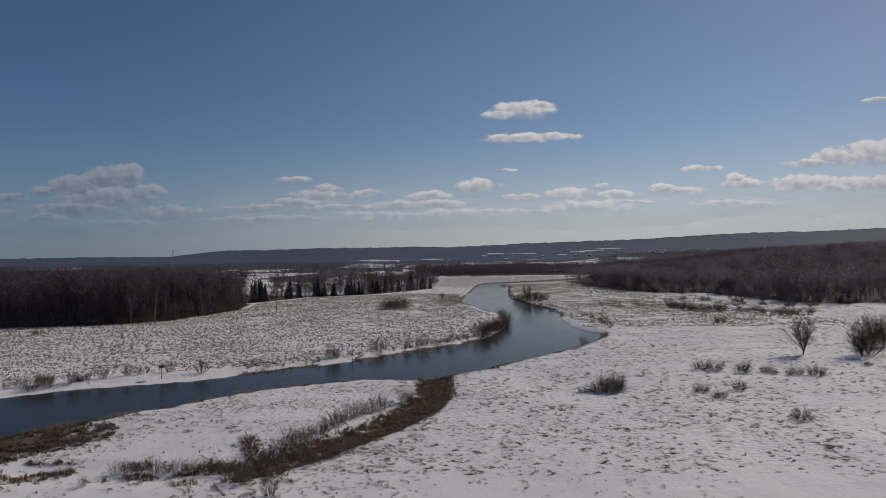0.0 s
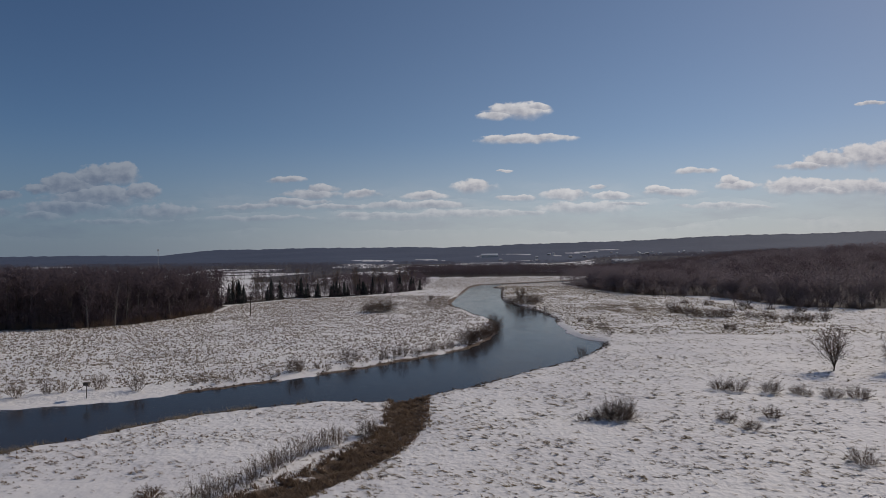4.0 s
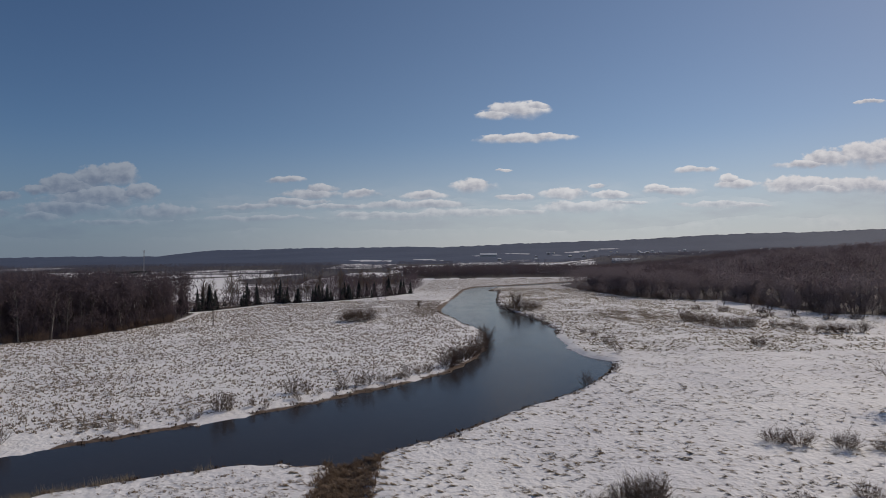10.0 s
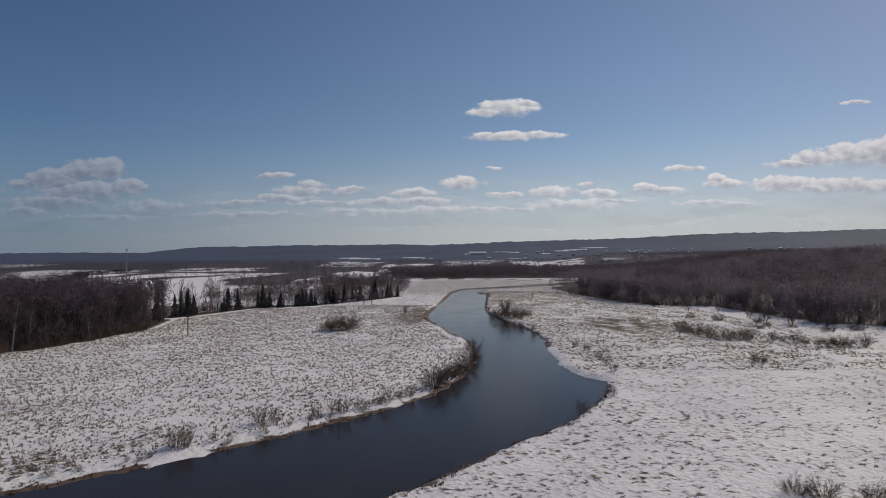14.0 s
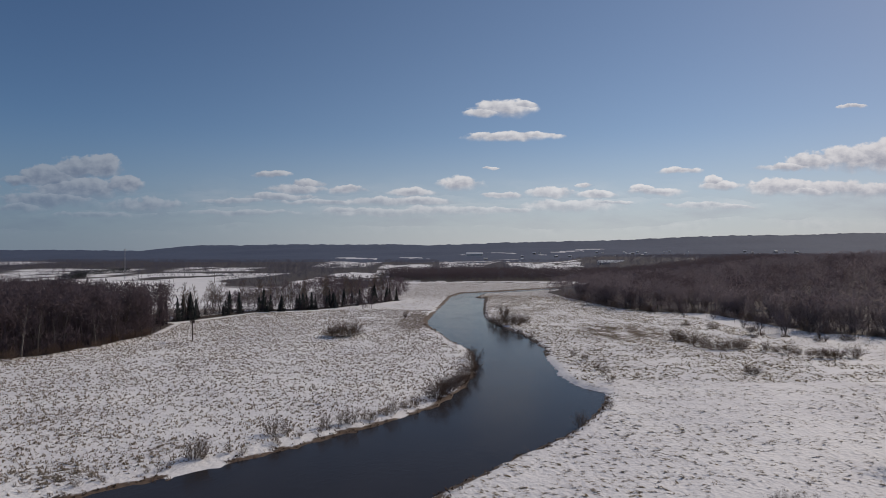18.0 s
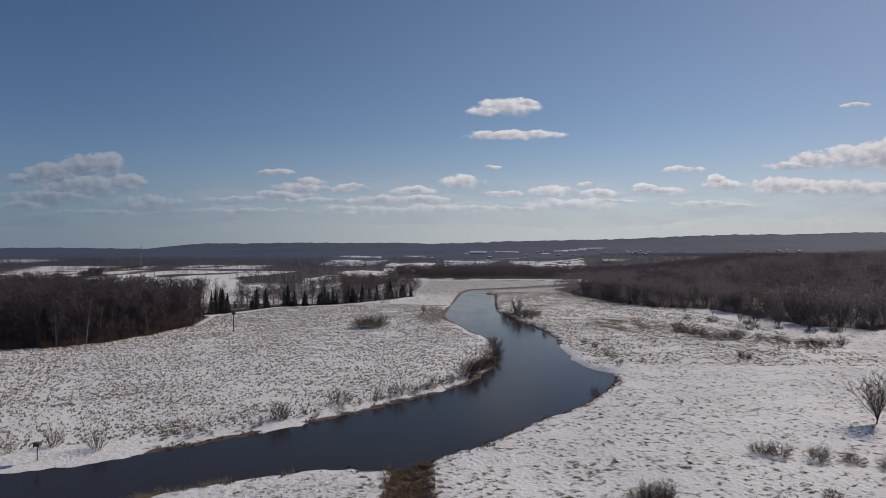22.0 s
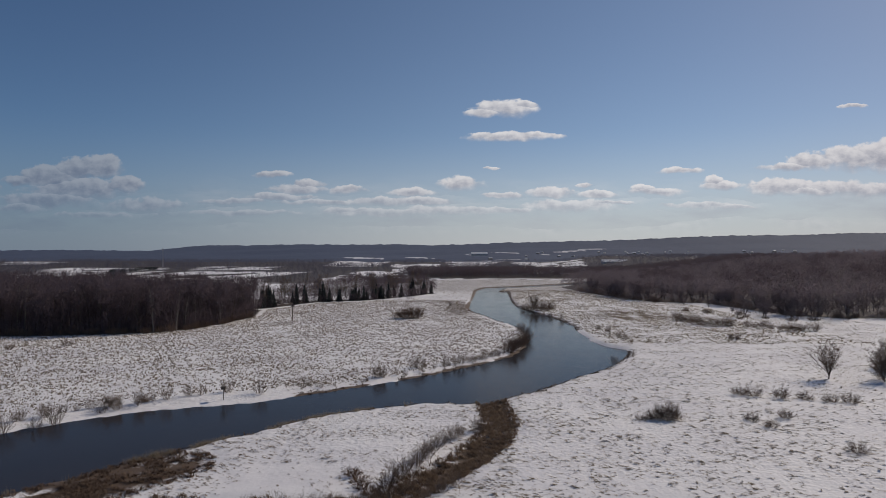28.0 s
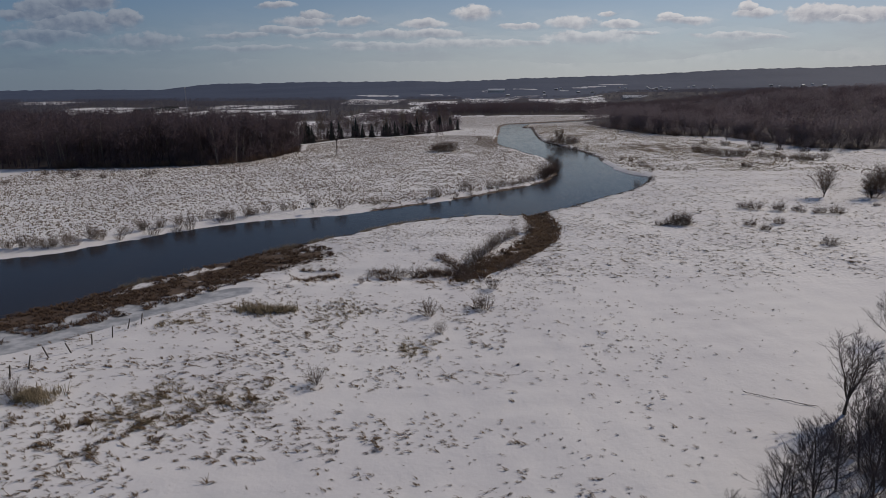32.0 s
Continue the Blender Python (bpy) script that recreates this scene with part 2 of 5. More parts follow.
STRAW = massed_twigs("dead_grass", (0.17, 0.14, 0.1), (0.44, 0.37, 0.26))
TUSSOCK = massed_twigs("tan_tussock_grass", (0.18, 0.145, 0.105), (0.42, 0.35, 0.255))
STUBBLE = massed_twigs("grey_stubble", (0.175, 0.145, 0.118), (0.43, 0.365, 0.295))
CREEK_GRASS = massed_twigs("creek_grass", (0.125, 0.088, 0.064), (0.3, 0.222, 0.165))
WILLOW = massed_twigs("willow_stems", (0.17, 0.133, 0.112), (0.38, 0.305, 0.25))
TWIG = massed_twigs("bare_twigs", (0.13, 0.092, 0.076), (0.29, 0.212, 0.17))
THICKET = massed_twigs("thicket_twigs", (0.1, 0.088, 0.092), (0.22, 0.19, 0.195))
# twig colour lifted and purpled to carry a slight haze
WOODS = massed_twigs("far_bare_woods", (0.085, 0.067, 0.076), (0.19, 0.15, 0.165))
# east wood: lighter copy of the woods colour, with airlight painted in
WOODS_SLOPE_HAZED = massed_twigs("slope_woods_painted_haze", (0.15, 0.122, 0.134), (0.315, 0.266, 0.283))
# bluer and paler twigs: haze of the distance painted into the colour
WOODS_FAR_HAZED = massed_twigs("distant_woods_painted_haze", (0.108, 0.103, 0.13), (0.2, 0.19, 0.225))
POST = plain_wood("weathered_post_wood", (0.06, 0.05, 0.042), (0.16, 0.14, 0.12))
STEEL = plain_wood("galvanised_steel", (0.25, 0.25, 0.26), (0.4, 0.4, 0.41), 0.5)


def snow_material():
    m, n, bsdf = material("snow_with_dead_grass", 0.75)
    p = spot(n)
    mat = n.add("ShaderNodeAttribute", attribute_name="grass").outputs["Fac"]
    ice = n.add("ShaderNodeAttribute", attribute_name="ice").outputs["Fac"]
    leaf = n.add("ShaderNodeAttribute", attribute_name="litter").outputs["Fac"]
    lump = n.add("ShaderNodeAttribute", attribute_name="lump").outputs["Fac"]
    broad, mid, fine = n.noise(p, 0.045, 4.0), n.noise(p, 0.55, 5.0, 0.6), n.noise(p, 3.1, 5.0, 0.65)
    white = n.mix(n.smooth(broad, 0.3, 0.7), (0.74, 0.73, 0.75), (0.84, 0.83, 0.83))
    thaw = n.mix(fine, (0.058, 0.038, 0.028), (0.155, 0.104, 0.07))
    bare = n.math("ADD", n.math("MULTIPLY", mat, 1.25),
                  n.math("ADD", n.math("MULTIPLY", n.math("SUBTRACT", mid, 0.5), 1.1), n.math("MULTIPLY", n.math("SUBTRACT", fine, 0.5), 0.9)))
    ground_colour = n.mix(n.smooth(bare, 0.42, 0.72), white, thaw)
    under = n.smooth(n.math("ADD", leaf, n.math("MULTIPLY", n.math("SUBTRACT", mid, 0.5), 0.6)), 0.35, 0.6)
    ground_colour = n.mix(under, ground_colour, n.mix(fine, (0.035, 0.027, 0.025), (0.085, 0.066, 0.06)))
    frozen = n.mix(n.smooth(mid, 0.35, 0.65), (0.33, 0.34, 0.355), (0.6, 0.605, 0.62))
    n.put(bsdf.inputs["Base Color"], n.mix(n.smooth(n.math("ADD", ice, n.math("MULTIPLY", n.math("SUBTRACT", mid, 0.5), 0.5)), 0.4, 0.6), ground_colour, frozen))
    n.put(bsdf.inputs["Roughness"], n.smooth(ice, 0.4, 0.6, 0.8, 0.45))
    hum = n.noise(p, 1.15, 2.0, 0.5)
    bump(n, bsdf, n.math("ADD", n.math("MULTIPLY", n.math("MULTIPLY", hum, lump), 2.3), n.math("ADD", n.math("MULTIPLY", mid, 0.5), n.math("MULTIPLY", fine, 0.2))), 0.6, 0.17)
    return m


def water_material():
    m, n, bsdf = material("dark_river_water", 0.07)
    p = spot(n)
    stretch = n.add("ShaderNodeMapping")
    n.put(stretch.inputs[0], p)
    stretch.inputs["Scale"].default_value = (1.0, 0.45, 1.0)
    small, large = n.noise(stretch.outputs[0], 1.9, 4.0, 0.6), n.noise(stretch.outputs[0], 0.12, 3.0)
    n.put(bsdf.inputs["Base Color"], n.mix(large, (0.028, 0.025, 0.027), (0.04, 0.035, 0.036)))
    n.put(bsdf.inputs["Roughness"], n.smooth(large, 0.35, 0.7, 0.03, 0.12))
    bsdf.inputs["IOR"].default_value = 1.16
    bump(n, bsdf, n.math("ADD", small, n.math("MULTIPLY", n.noise(p, 7.0, 2.0), 0.3)), 1.0, 0.026)
    return m


def hill_material():
    m, n, bsdf = material("forested_hill_painted_haze", 0.95)
    p = spot(n)
    flat = n.add("ShaderNodeMapping")
    n.put(flat.inputs[0], p)
    flat.inputs["Scale"].default_value = (1.0, 0.3, 2.0)
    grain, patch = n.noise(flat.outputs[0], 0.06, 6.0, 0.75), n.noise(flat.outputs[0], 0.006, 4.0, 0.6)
    # distance haze is put into the hill's colour as blue
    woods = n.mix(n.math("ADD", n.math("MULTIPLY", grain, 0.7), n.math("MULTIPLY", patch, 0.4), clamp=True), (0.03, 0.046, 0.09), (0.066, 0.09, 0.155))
    pasture = n.add("ShaderNodeAttribute", attribute_name="pasture").outputs["Fac"]
    open_land = n.smooth(n.math("ADD", pasture, n.math("MULTIPLY", n.math("SUBTRACT", grain, 0.5), 1.2)), 0.45, 0.6)
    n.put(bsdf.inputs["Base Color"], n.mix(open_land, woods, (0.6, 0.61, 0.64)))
    bump(n, bsdf, grain, 0.4, 3.0)
    return m


SNOW, WATER, HILL = snow_material(), water_material(), hill_material()


def simple(name, colour, rough=0.7):
    m, n, bsdf = material(name, rough)
    g = n.noise(spot(n), 0.8, 4.0)
    dark = tuple(c * 0.8 for c in colour)
    n.put(bsdf.inputs["Base Color"], n.mix(g, dark, colour))
    return m


ROOF_SNOW = simple("snowy_roof", (0.85, 0.85, 0.86))
WALL_PALE = simple("pale_siding", (0.62, 0.6, 0.57))
WALL_DULL = simple("weathered_siding", (0.3, 0.27, 0.25))
PANE = simple("dark_window_glass", (0.03, 0.035, 0.045), 0.15)

# ---- mesh helpers ----
def mesh_of(name, verts, faces, mat):
    me = bpy.data.meshes.new(name)
    me.from_pydata([tuple(v) for v in verts], [], faces)
    me.materials.append(mat)
    return me


def part(name, data, mat, parent, label=""):
    """Links verts and faces as one mesh object under a thing or a part."""
    ob = new(name, mesh_of(name, data[0], data[1], mat))
    ob.parent = parent
    if label:
        tagged(ob, label)
    return ob


def thing(name, label, category, group="", at=(0, 0, 0), turn=0.0, size=1.0):
    ob = new(name)
    ob.empty_display_size = 0.3
    ob.matrix_basis = Matrix.LocRotScale(at, Euler((0, 0, turn)), (size, size, size))
    return tagged(ob, label, category, group)


def placed(ob, x, y, z, turn, size):
    """A copy of a thing at a place, turned and scaled."""
    c = copy_thing(ob, Matrix.Identity(4))
    c.matrix_basis = Matrix.LocRotScale((x, y, z), Euler((0, 0, turn)), (size, size, size))
    return c


def tube(data, points, radii, sides=3):
    """A tapered tube along points, closed to a tip at the end."""
    verts, faces = data
    start = len(verts)
    for k, (p, r) in enumerate(zip(points, radii)):
        ahead = Vector(points[min(k + 1, len(points) - 1)]) - Vector(points[max(k - 1, 0)])
        side = ahead.cross(Vector((0.31, 0.87, 0.38)))
        side.normalize()
        other = ahead.cross(side)
        other.normalize()
        for s in range(sides):
            a = math.tau * s / sides
            verts.append(Vector(p) + (math.cos(a) * side + math.sin(a) * other) * r)
    last = len(points) - 2
    for k in range(last + 1):
        for s in range(sides):
            i, j = start + k * sides + s, start + k * sides + (s + 1) % sides
            if k == last and radii[-1] < radii[-2] * 0.55:
                faces.append((i, j, start + (last + 1) * sides))
            else:
                faces.append((i, j, j + sides, i + sides))
    if radii[-1] < radii[-2] * 0.55:
        del verts[start + (last + 1) * sides + 1:]
        verts[-1] = Vector(points[-1])


def box(data, low, high):
    verts, faces = data
    s = len(verts)
    for z in (low[2], high[2]):
        verts += [(low[0], low[1], z), (high[0], low[1], z), (high[0], high[1], z), (low[0], high[1], z)]
    faces += [(s, s + 3, s + 2, s + 1), (s + 4, s + 5, s + 6, s + 7)]
    faces += [(s + i, s + (i + 1) % 4, s + 4 + (i + 1) % 4, s + 4 + i) for i in range(4)]


def bent(rng, start, way, length, steps, wander, rise):
    """Points along a limb that wanders and bends upward."""
    points, way = [Vector(start)], Vector(way).normalized()
    for _ in range(steps):
        way = (way + Vector([rng.gauss(0, wander) for _ in "xyz"]) + Vector((0, 0, rise))).normalized()
        points.append(points[-1] + way * length / steps)
    return points


def along(points, f):
    k = min(int(f * (len(points) - 1)), len(points) - 2)
    return points[k].lerp(points[k + 1], f * (len(points) - 1) - k), (points[k + 1] - points[k]).normalized()


def grow_tree(seed, height, spread, limbs, first=0.3, twig=0.022, sprays=4):
    """A bare tree: wood (trunk and limbs) and twigs, two meshes' data."""
    rng = random.Random(seed)
    wood, twigs = ([], []), ([], [])
    trunk = bent(rng, (0, 0, -0.2), (rng.gauss(0, 0.06), rng.gauss(0, 0.06), 1), height * 0.93, 7, 0.07, 0.12)
    r = height * 0.0115
    tube(wood, trunk, [r * (1.25 - 1.12 * k / 7) for k in range(8)], 6)
    for i in range(limbs):
        f = first + (0.97 - first) * (i + rng.random()) / limbs
        base, _ = along(trunk, f)
        a = i * 2.4 + rng.random()
        reach = height * spread * (1.1 - 0.75 * f) * rng.uniform(0.75, 1.2)
        limb = bent(rng, base, (math.cos(a), math.sin(a), rng.uniform(0.5, 1.1)), reach, 4, 0.13, 0.13)
        lr = r * (0.55 - 0.35 * f)
        tube(wood, limb, [lr, lr * 0.8, lr * 0.6, lr * 0.42, lr * 0.2], 4)
        for j in range(6):
            g = 0.25 + 0.75 * (j + rng.random()) / 6
            b2, w2 = along(limb, min(g, 0.99))
            aside = Vector([rng.gauss(0, 1) for _ in "xyz"]) * 0.55
            bough = bent(rng, b2, w2 + aside + Vector((0, 0, 0.3)), reach * rng.uniform(0.25, 0.5), 2, 0.16, 0.12)
            tube(twigs, bough, [twig * 1.5, twig * 1.1, twig * 0.5], 3)
            for _ in range(sprays):
                b3, w3 = along(bough, rng.uniform(0.25, 0.98))
                spray = bent(rng, b3, w3 + Vector([rng.gauss(0, 0.6) for _ in "xyz"]), reach * rng.uniform(0.14, 0.3), 1, 0.1, 0.1)
                tube(twigs, spray, [twig, twig * 0.4], 3)
    return wood, twigs


def grow_vase(seed, height, leaders=6, first=0.2, spread=0.5, boughs=9, sprays=6, twig=0.013, reach=1.0):
    """A bare tree that forks low into several leaders and carries a rounded crown of fine twigs."""
    rng = random.Random(seed)
    wood, twigs = ([], []), ([], [])
    r = height * 0.014
    trunk = bent(rng, (0, 0, -0.2), (rng.gauss(0, 0.08), rng.gauss(0, 0.08), 1), height * first + 0.2, 3, 0.06, 0.1)
    tube(wood, trunk, [r * 1.3, r * 1.1, r, r * 0.9], 7)
    for i in range(leaders):
        a = i * math.tau / leaders + rng.uniform(-0.4, 0.4)
        out = spread * rng.uniform(0.35, 1.25)
        long = height * (1 - first) * rng.uniform(0.8, 1.02)
        leader = bent(rng, trunk[-1 if i % 2 else -2], (math.cos(a) * out, math.sin(a) * out, 1), long, 6, 0.1, 0.06)
        lr = r * rng.uniform(0.32, 0.55)
        tube(wood, leader, [lr * (1 - 0.15 * k) for k in range(7)], 5)
        for j in range(boughs):
            f = 0.14 + 0.85 * (j + rng.random()) / boughs
            b2, w2 = along(leader, min(f, 0.985))
            c = rng.random() * math.tau
            side = Vector((math.cos(c), math.sin(c), rng.uniform(-0.1, 0.5)))
            bough = bent(rng, b2, w2 * 0.7 + side * 0.9, height * reach * rng.uniform(0.12, 0.26) * (1.15 - 0.5 * f), 3, 0.16, 0.08)
            tube(wood if j < 4 else twigs, bough, [twig * 2.2, twig * 1.7, twig * 1.2, twig * 0.7], 3)
            for _ in range(sprays):
                b3, w3 = along(bough, rng.uniform(0.15, 0.98))
                spray = bent(rng, b3, w3 + Vector([rng.gauss(0, 0.65) for _ in "xyz"]), height * rng.uniform(0.05, 0.13), 2, 0.2, 0.06)
                tube(twigs, spray, [twig, twig * 0.75, twig * 0.35], 3)
    return wood, twigs


def grow_shrub(seed, height, width, stems, twig=0.012, lean=0.55, sprigs=7, crook=0.24, fan=0.75):
    """A many-stemmed bare shrub with a rounded outline of fine twigs: stems and twigs."""
    rng = random.Random(seed)
    wood, twigs = ([], []), ([], [])
    for i in range(stems):
        a, out = rng.random() * math.tau, math.sqrt(rng.random())
        c, d = math.cos(a), math.sin(a)
        base = (c * out * width * 0.22, d * out * width * 0.22, -0.15)
        h = height * rng.uniform(0.6, 1.0) * math.sqrt(1.08 - 0.7 * out * out)
        stem = bent(rng, base, (c * out * lean + rng.gauss(0, 0.16), d * out * lean + rng.gauss(0, 0.16), 1), h, 4, crook, 0.0)
        tube(wood, stem, [twig * 1.6, twig * 1.35, twig * 1.1, twig * 0.8, twig * 0.4], 3)
        for _ in range(sprigs):
            b, w = along(stem, 0.2 + 0.78 * rng.random() ** 0.8)
            way = w * (1.1 - 0.73 * fan) + Vector((rng.gauss(0, fan), rng.gauss(0, fan), rng.gauss(0.0, fan * 0.65)))
            tube(twigs, bent(rng, b, way, height * rng.uniform(0.14, 0.34), 1, 0.22, 0.05), [twig, twig * 0.3], 3)
    return wood, twigs


def make_tree(name, label, seed, height, spread, limbs, bark, twig_mat, **more):
    ob = thing(name, label, "tree")
    wood, twigs = grow_tree(seed, height, spread, limbs, **more)
    part("trunk", wood, bark, ob)
    part("crown", twigs, twig_mat, ob)
    return ob


def make_vase_tree(name, label, seed, bark, twig_mat, **more):
    ob = thing(name, label, "tree")
    wood, twigs = grow_vase(seed, **more)
    part("trunk", wood, bark, ob)
    part("crown", twigs, twig_mat, ob)
    return ob


def make_shrub(name, label, seed, height, width, stems, bark, twig_mat, **more):
    ob = thing(name, label, "shrub")
    wood, twigs = grow_shrub(seed, height, width, stems, **more)
    part("trunk", wood, bark, ob)
    part("crown", twigs, twig_mat, ob)
    return ob


# ---- lie of the land ----
WEST_BANK = [(-210, 30), (-135, 72), (-95.7, 94.6), (-88, 98.7), (-82, 107), (-75, 116.2), (-66, 125), (-55.9, 130.7), (-43.4, 135),
             (-31, 145.3), (-19.9, 154.4), (-8.8, 165.5), (2.4, 178.7), (11.8, 191), (17.6, 208), (20.9, 226), (22.2, 242), (21.5, 262),
             (16, 279.3), (9.2, 310), (4.6, 332), (3.4, 354), (7, 418), (13.5, 520)]
EAST_BANK = [(36.4, 500), (31, 405), (29.8, 366), (33.8, 333), (41, 303), (44, 270), (42.2, 250), (41.9, 222), (44, 209.5), (48.6, 206),
             (45, 194), (40, 183), (32.6, 171), (23, 160), (12.9, 146), (6, 140), (1, 135.2), (-9.8, 134.4), (-18.5, 131), (-28.7, 124.7),
             (-38.7, 112), (-47.5, 102.7), (-54.2, 92.7), (-59.2, 86.8), (-63, 82), (-66.7, 74.5), (-69.2, 70.6), (-73.6, 65.4), (-110, 38), (-200, -5)]
FAR_REACH = [(22, 512), (30, 552), (62, 577), (110, 628), (142, 680), (115, 722), (40, 743), (-60, 770), (-150, 850)]
CREEK_LINE = [(3.0, 138), (3.2, 130), (3.8, 121), (1.8, 111), (-1.5, 103), (-6, 95), (-10.5, 88.5), (-15, 84.5), (-22, 83.5), (-30, 83.8), (-38, 84)]
MARSH_LINE = [(-85, 50), (-71, 61.5), (-66, 66.5), (-62, 70.5), (-58.5, 75.5), (-54, 81.5), (-48.5, 90.5), (-43, 98)]
TAN_BANKS = [[(-32.7, 143.4), (-25.4, 149.0)], [(-15.3, 161.6), (-8.5, 168.6)], [(-6, 167.5), (2.4, 179)], [(10, 188.5), (17.6, 208), (20.9, 226), (22.2, 242), (21.5, 262)], [(16, 279), (9, 310), (4.6, 332)]]
ICE_LINE = [(-92, 34), (-70, 54), (-63, 61), (-57.5, 66.5), (-52, 71), (-46, 76.5)]
WATER_Z = -0.6
WOOD_EDGE_WEST = [(-175, 225), (-150, 228), (-128, 233), (-113.8, 238), (-105.6, 248), (-98.4, 268), (-96, 297)]
WOOD_EDGE_EAST = [(92, 500), (104, 425), (118, 392), (142, 384), (149, 340), (152, 308), (165, 292), (182, 285), (215, 272), (270, 250)]
FAR_EDGE = [(-98, 300), (-106, 335), (-87, 380), (-59, 396), (-36, 430), (-18, 468)]
WEST_WOOD = WOOD_EDGE_WEST + [(-103, 330), (-125, 345), (-230, 380), (-420, 400), (-420, 170), (-260, 215)]
EAST_WOOD = WOOD_EDGE_EAST[::-1] + [(88, 560), (110, 610), (160, 700), (700, 900), (900, 300), (420, 190)]


def line_distance(x, y, line):
    best = np.full(x.shape, 1e9)
    for (ax, ay), (bx, by) in zip(line, line[1:]):
        dx, dy = bx - ax, by - ay
        f = np.clip(((x - ax) * dx + (y - ay) * dy) / (dx * dx + dy * dy), 0, 1)
        best = np.minimum(best, np.hypot(x - ax - f * dx, y - ay - f * dy))
    return best


def inside(x, y, ring):
    odd = np.zeros(x.shape, bool)
    for (ax, ay), (bx, by) in zip(ring, ring[1:] + ring[:1]):
        odd ^= ((ay > y) != (by > y)) & (x < (bx - ax) * (y - ay) / (by - ay + 1e-12) + ax)
    return odd


def ease(v, low, high):
    f = np.clip((v - low) / (high - low), 0, 1)
    return f * f * (3 - 2 * f)


class Wave:
    """Smooth random relief as a sum of sines, for many places at once."""
    def __init__(self, seed, size, terms=14):
        g = np.random.default_rng(seed)
        a, f = g.uniform(0, math.tau, terms), math.tau / size * g.uniform(0.5, 1.8, terms)
        self.kx, self.ky, self.ph, self.amp = np.cos(a) * f, np.sin(a) * f, g.uniform(0, math.tau, terms), 1 / np.sqrt(terms)

    def __call__(self, x, y):
        return self.amp * np.sin(np.multiply.outer(x, self.kx) + np.multiply.outer(y, self.ky) + self.ph).sum(-1)


HUMMOCK, SWELL, PATCH, CLEARING = Wave(3, 3.2, 20), Wave(4, 45), Wave(5, 28), Wave(6, 330)


def to_water(x, y):
    """Metres from the water's edge: below nought in the river."""
    ring = WEST_BANK + EAST_BANK
    d = line_distance(x, y, ring)
    d = np.where(inside(x, y, ring), -d, d)
    d = d + 0.5 * PATCH(x * 6, y * 6) * ease(np.abs(d), 40, 0)
    return np.minimum(d, line_distance(x, y, FAR_REACH) - 9)


# snowy fields among the far woods
FAR_FIELDS = [
    [(-614, 900), (-800, 1240), (-629, 1331), (-489, 1030), (-429, 796), (-480, 640)],
    [(-410, 745), (-444, 906), (-446, 1052), (-238, 1024), (-238, 884), (-240, 764), (-193, 620), (-141, 600), (-131, 453), (-128, 412), (-175, 413), (-230, 500), (-330, 640)],
    [(-480, 1130), (-600, 1480), (-420, 1480), (-345, 1160)],
    [(-100, 560), (-130, 600), (-180, 830), (-128, 800), (-96, 690)],
    [(-166, 960), (-175, 1140), (-80, 990), (-60, 770), (-95, 760)],
    [(-110, 1050), (-30, 1050), (-48, 1900), (-200, 1900)],
    [(-330, 1500), (-190, 1500), (-280, 2700), (-500, 2700)],
    [(-20, 1500), (70, 1500), (200, 2700), (-50, 2700)],
    [(120, 960), (200, 940), (480, 2400), (200, 2400)],
    [(-1250, 1700), (-1150, 1700), (-1700, 2700), (-1950, 2700)],
]


def far_cover(x, y, d=None):
    """Where far woods stand."""
    field = np.zeros(x.shape, bool)
    for ring in FAR_FIELDS:
        field |= inside(x, y, ring)
    field &= ~((y > 760) & (PATCH(x * 0.3, y * 0.12) > 0.55))
    near_meadow = (x > -55) & (x < 150) & (y < 760)
    island = (np.hypot((x + 205) / 48, (y - 800) / 95) < 1) | (np.hypot((x + 178) / 15, (y - 640) / 34) < 1)
    hedge = line_distance(x, y, [(-423, 762), (-440, 810), (-512, 935), (-530, 1090)]) < 9
    return (~(field | near_meadow) | hedge | island) & ((to_water(x, y) if d is None else d) > 4)


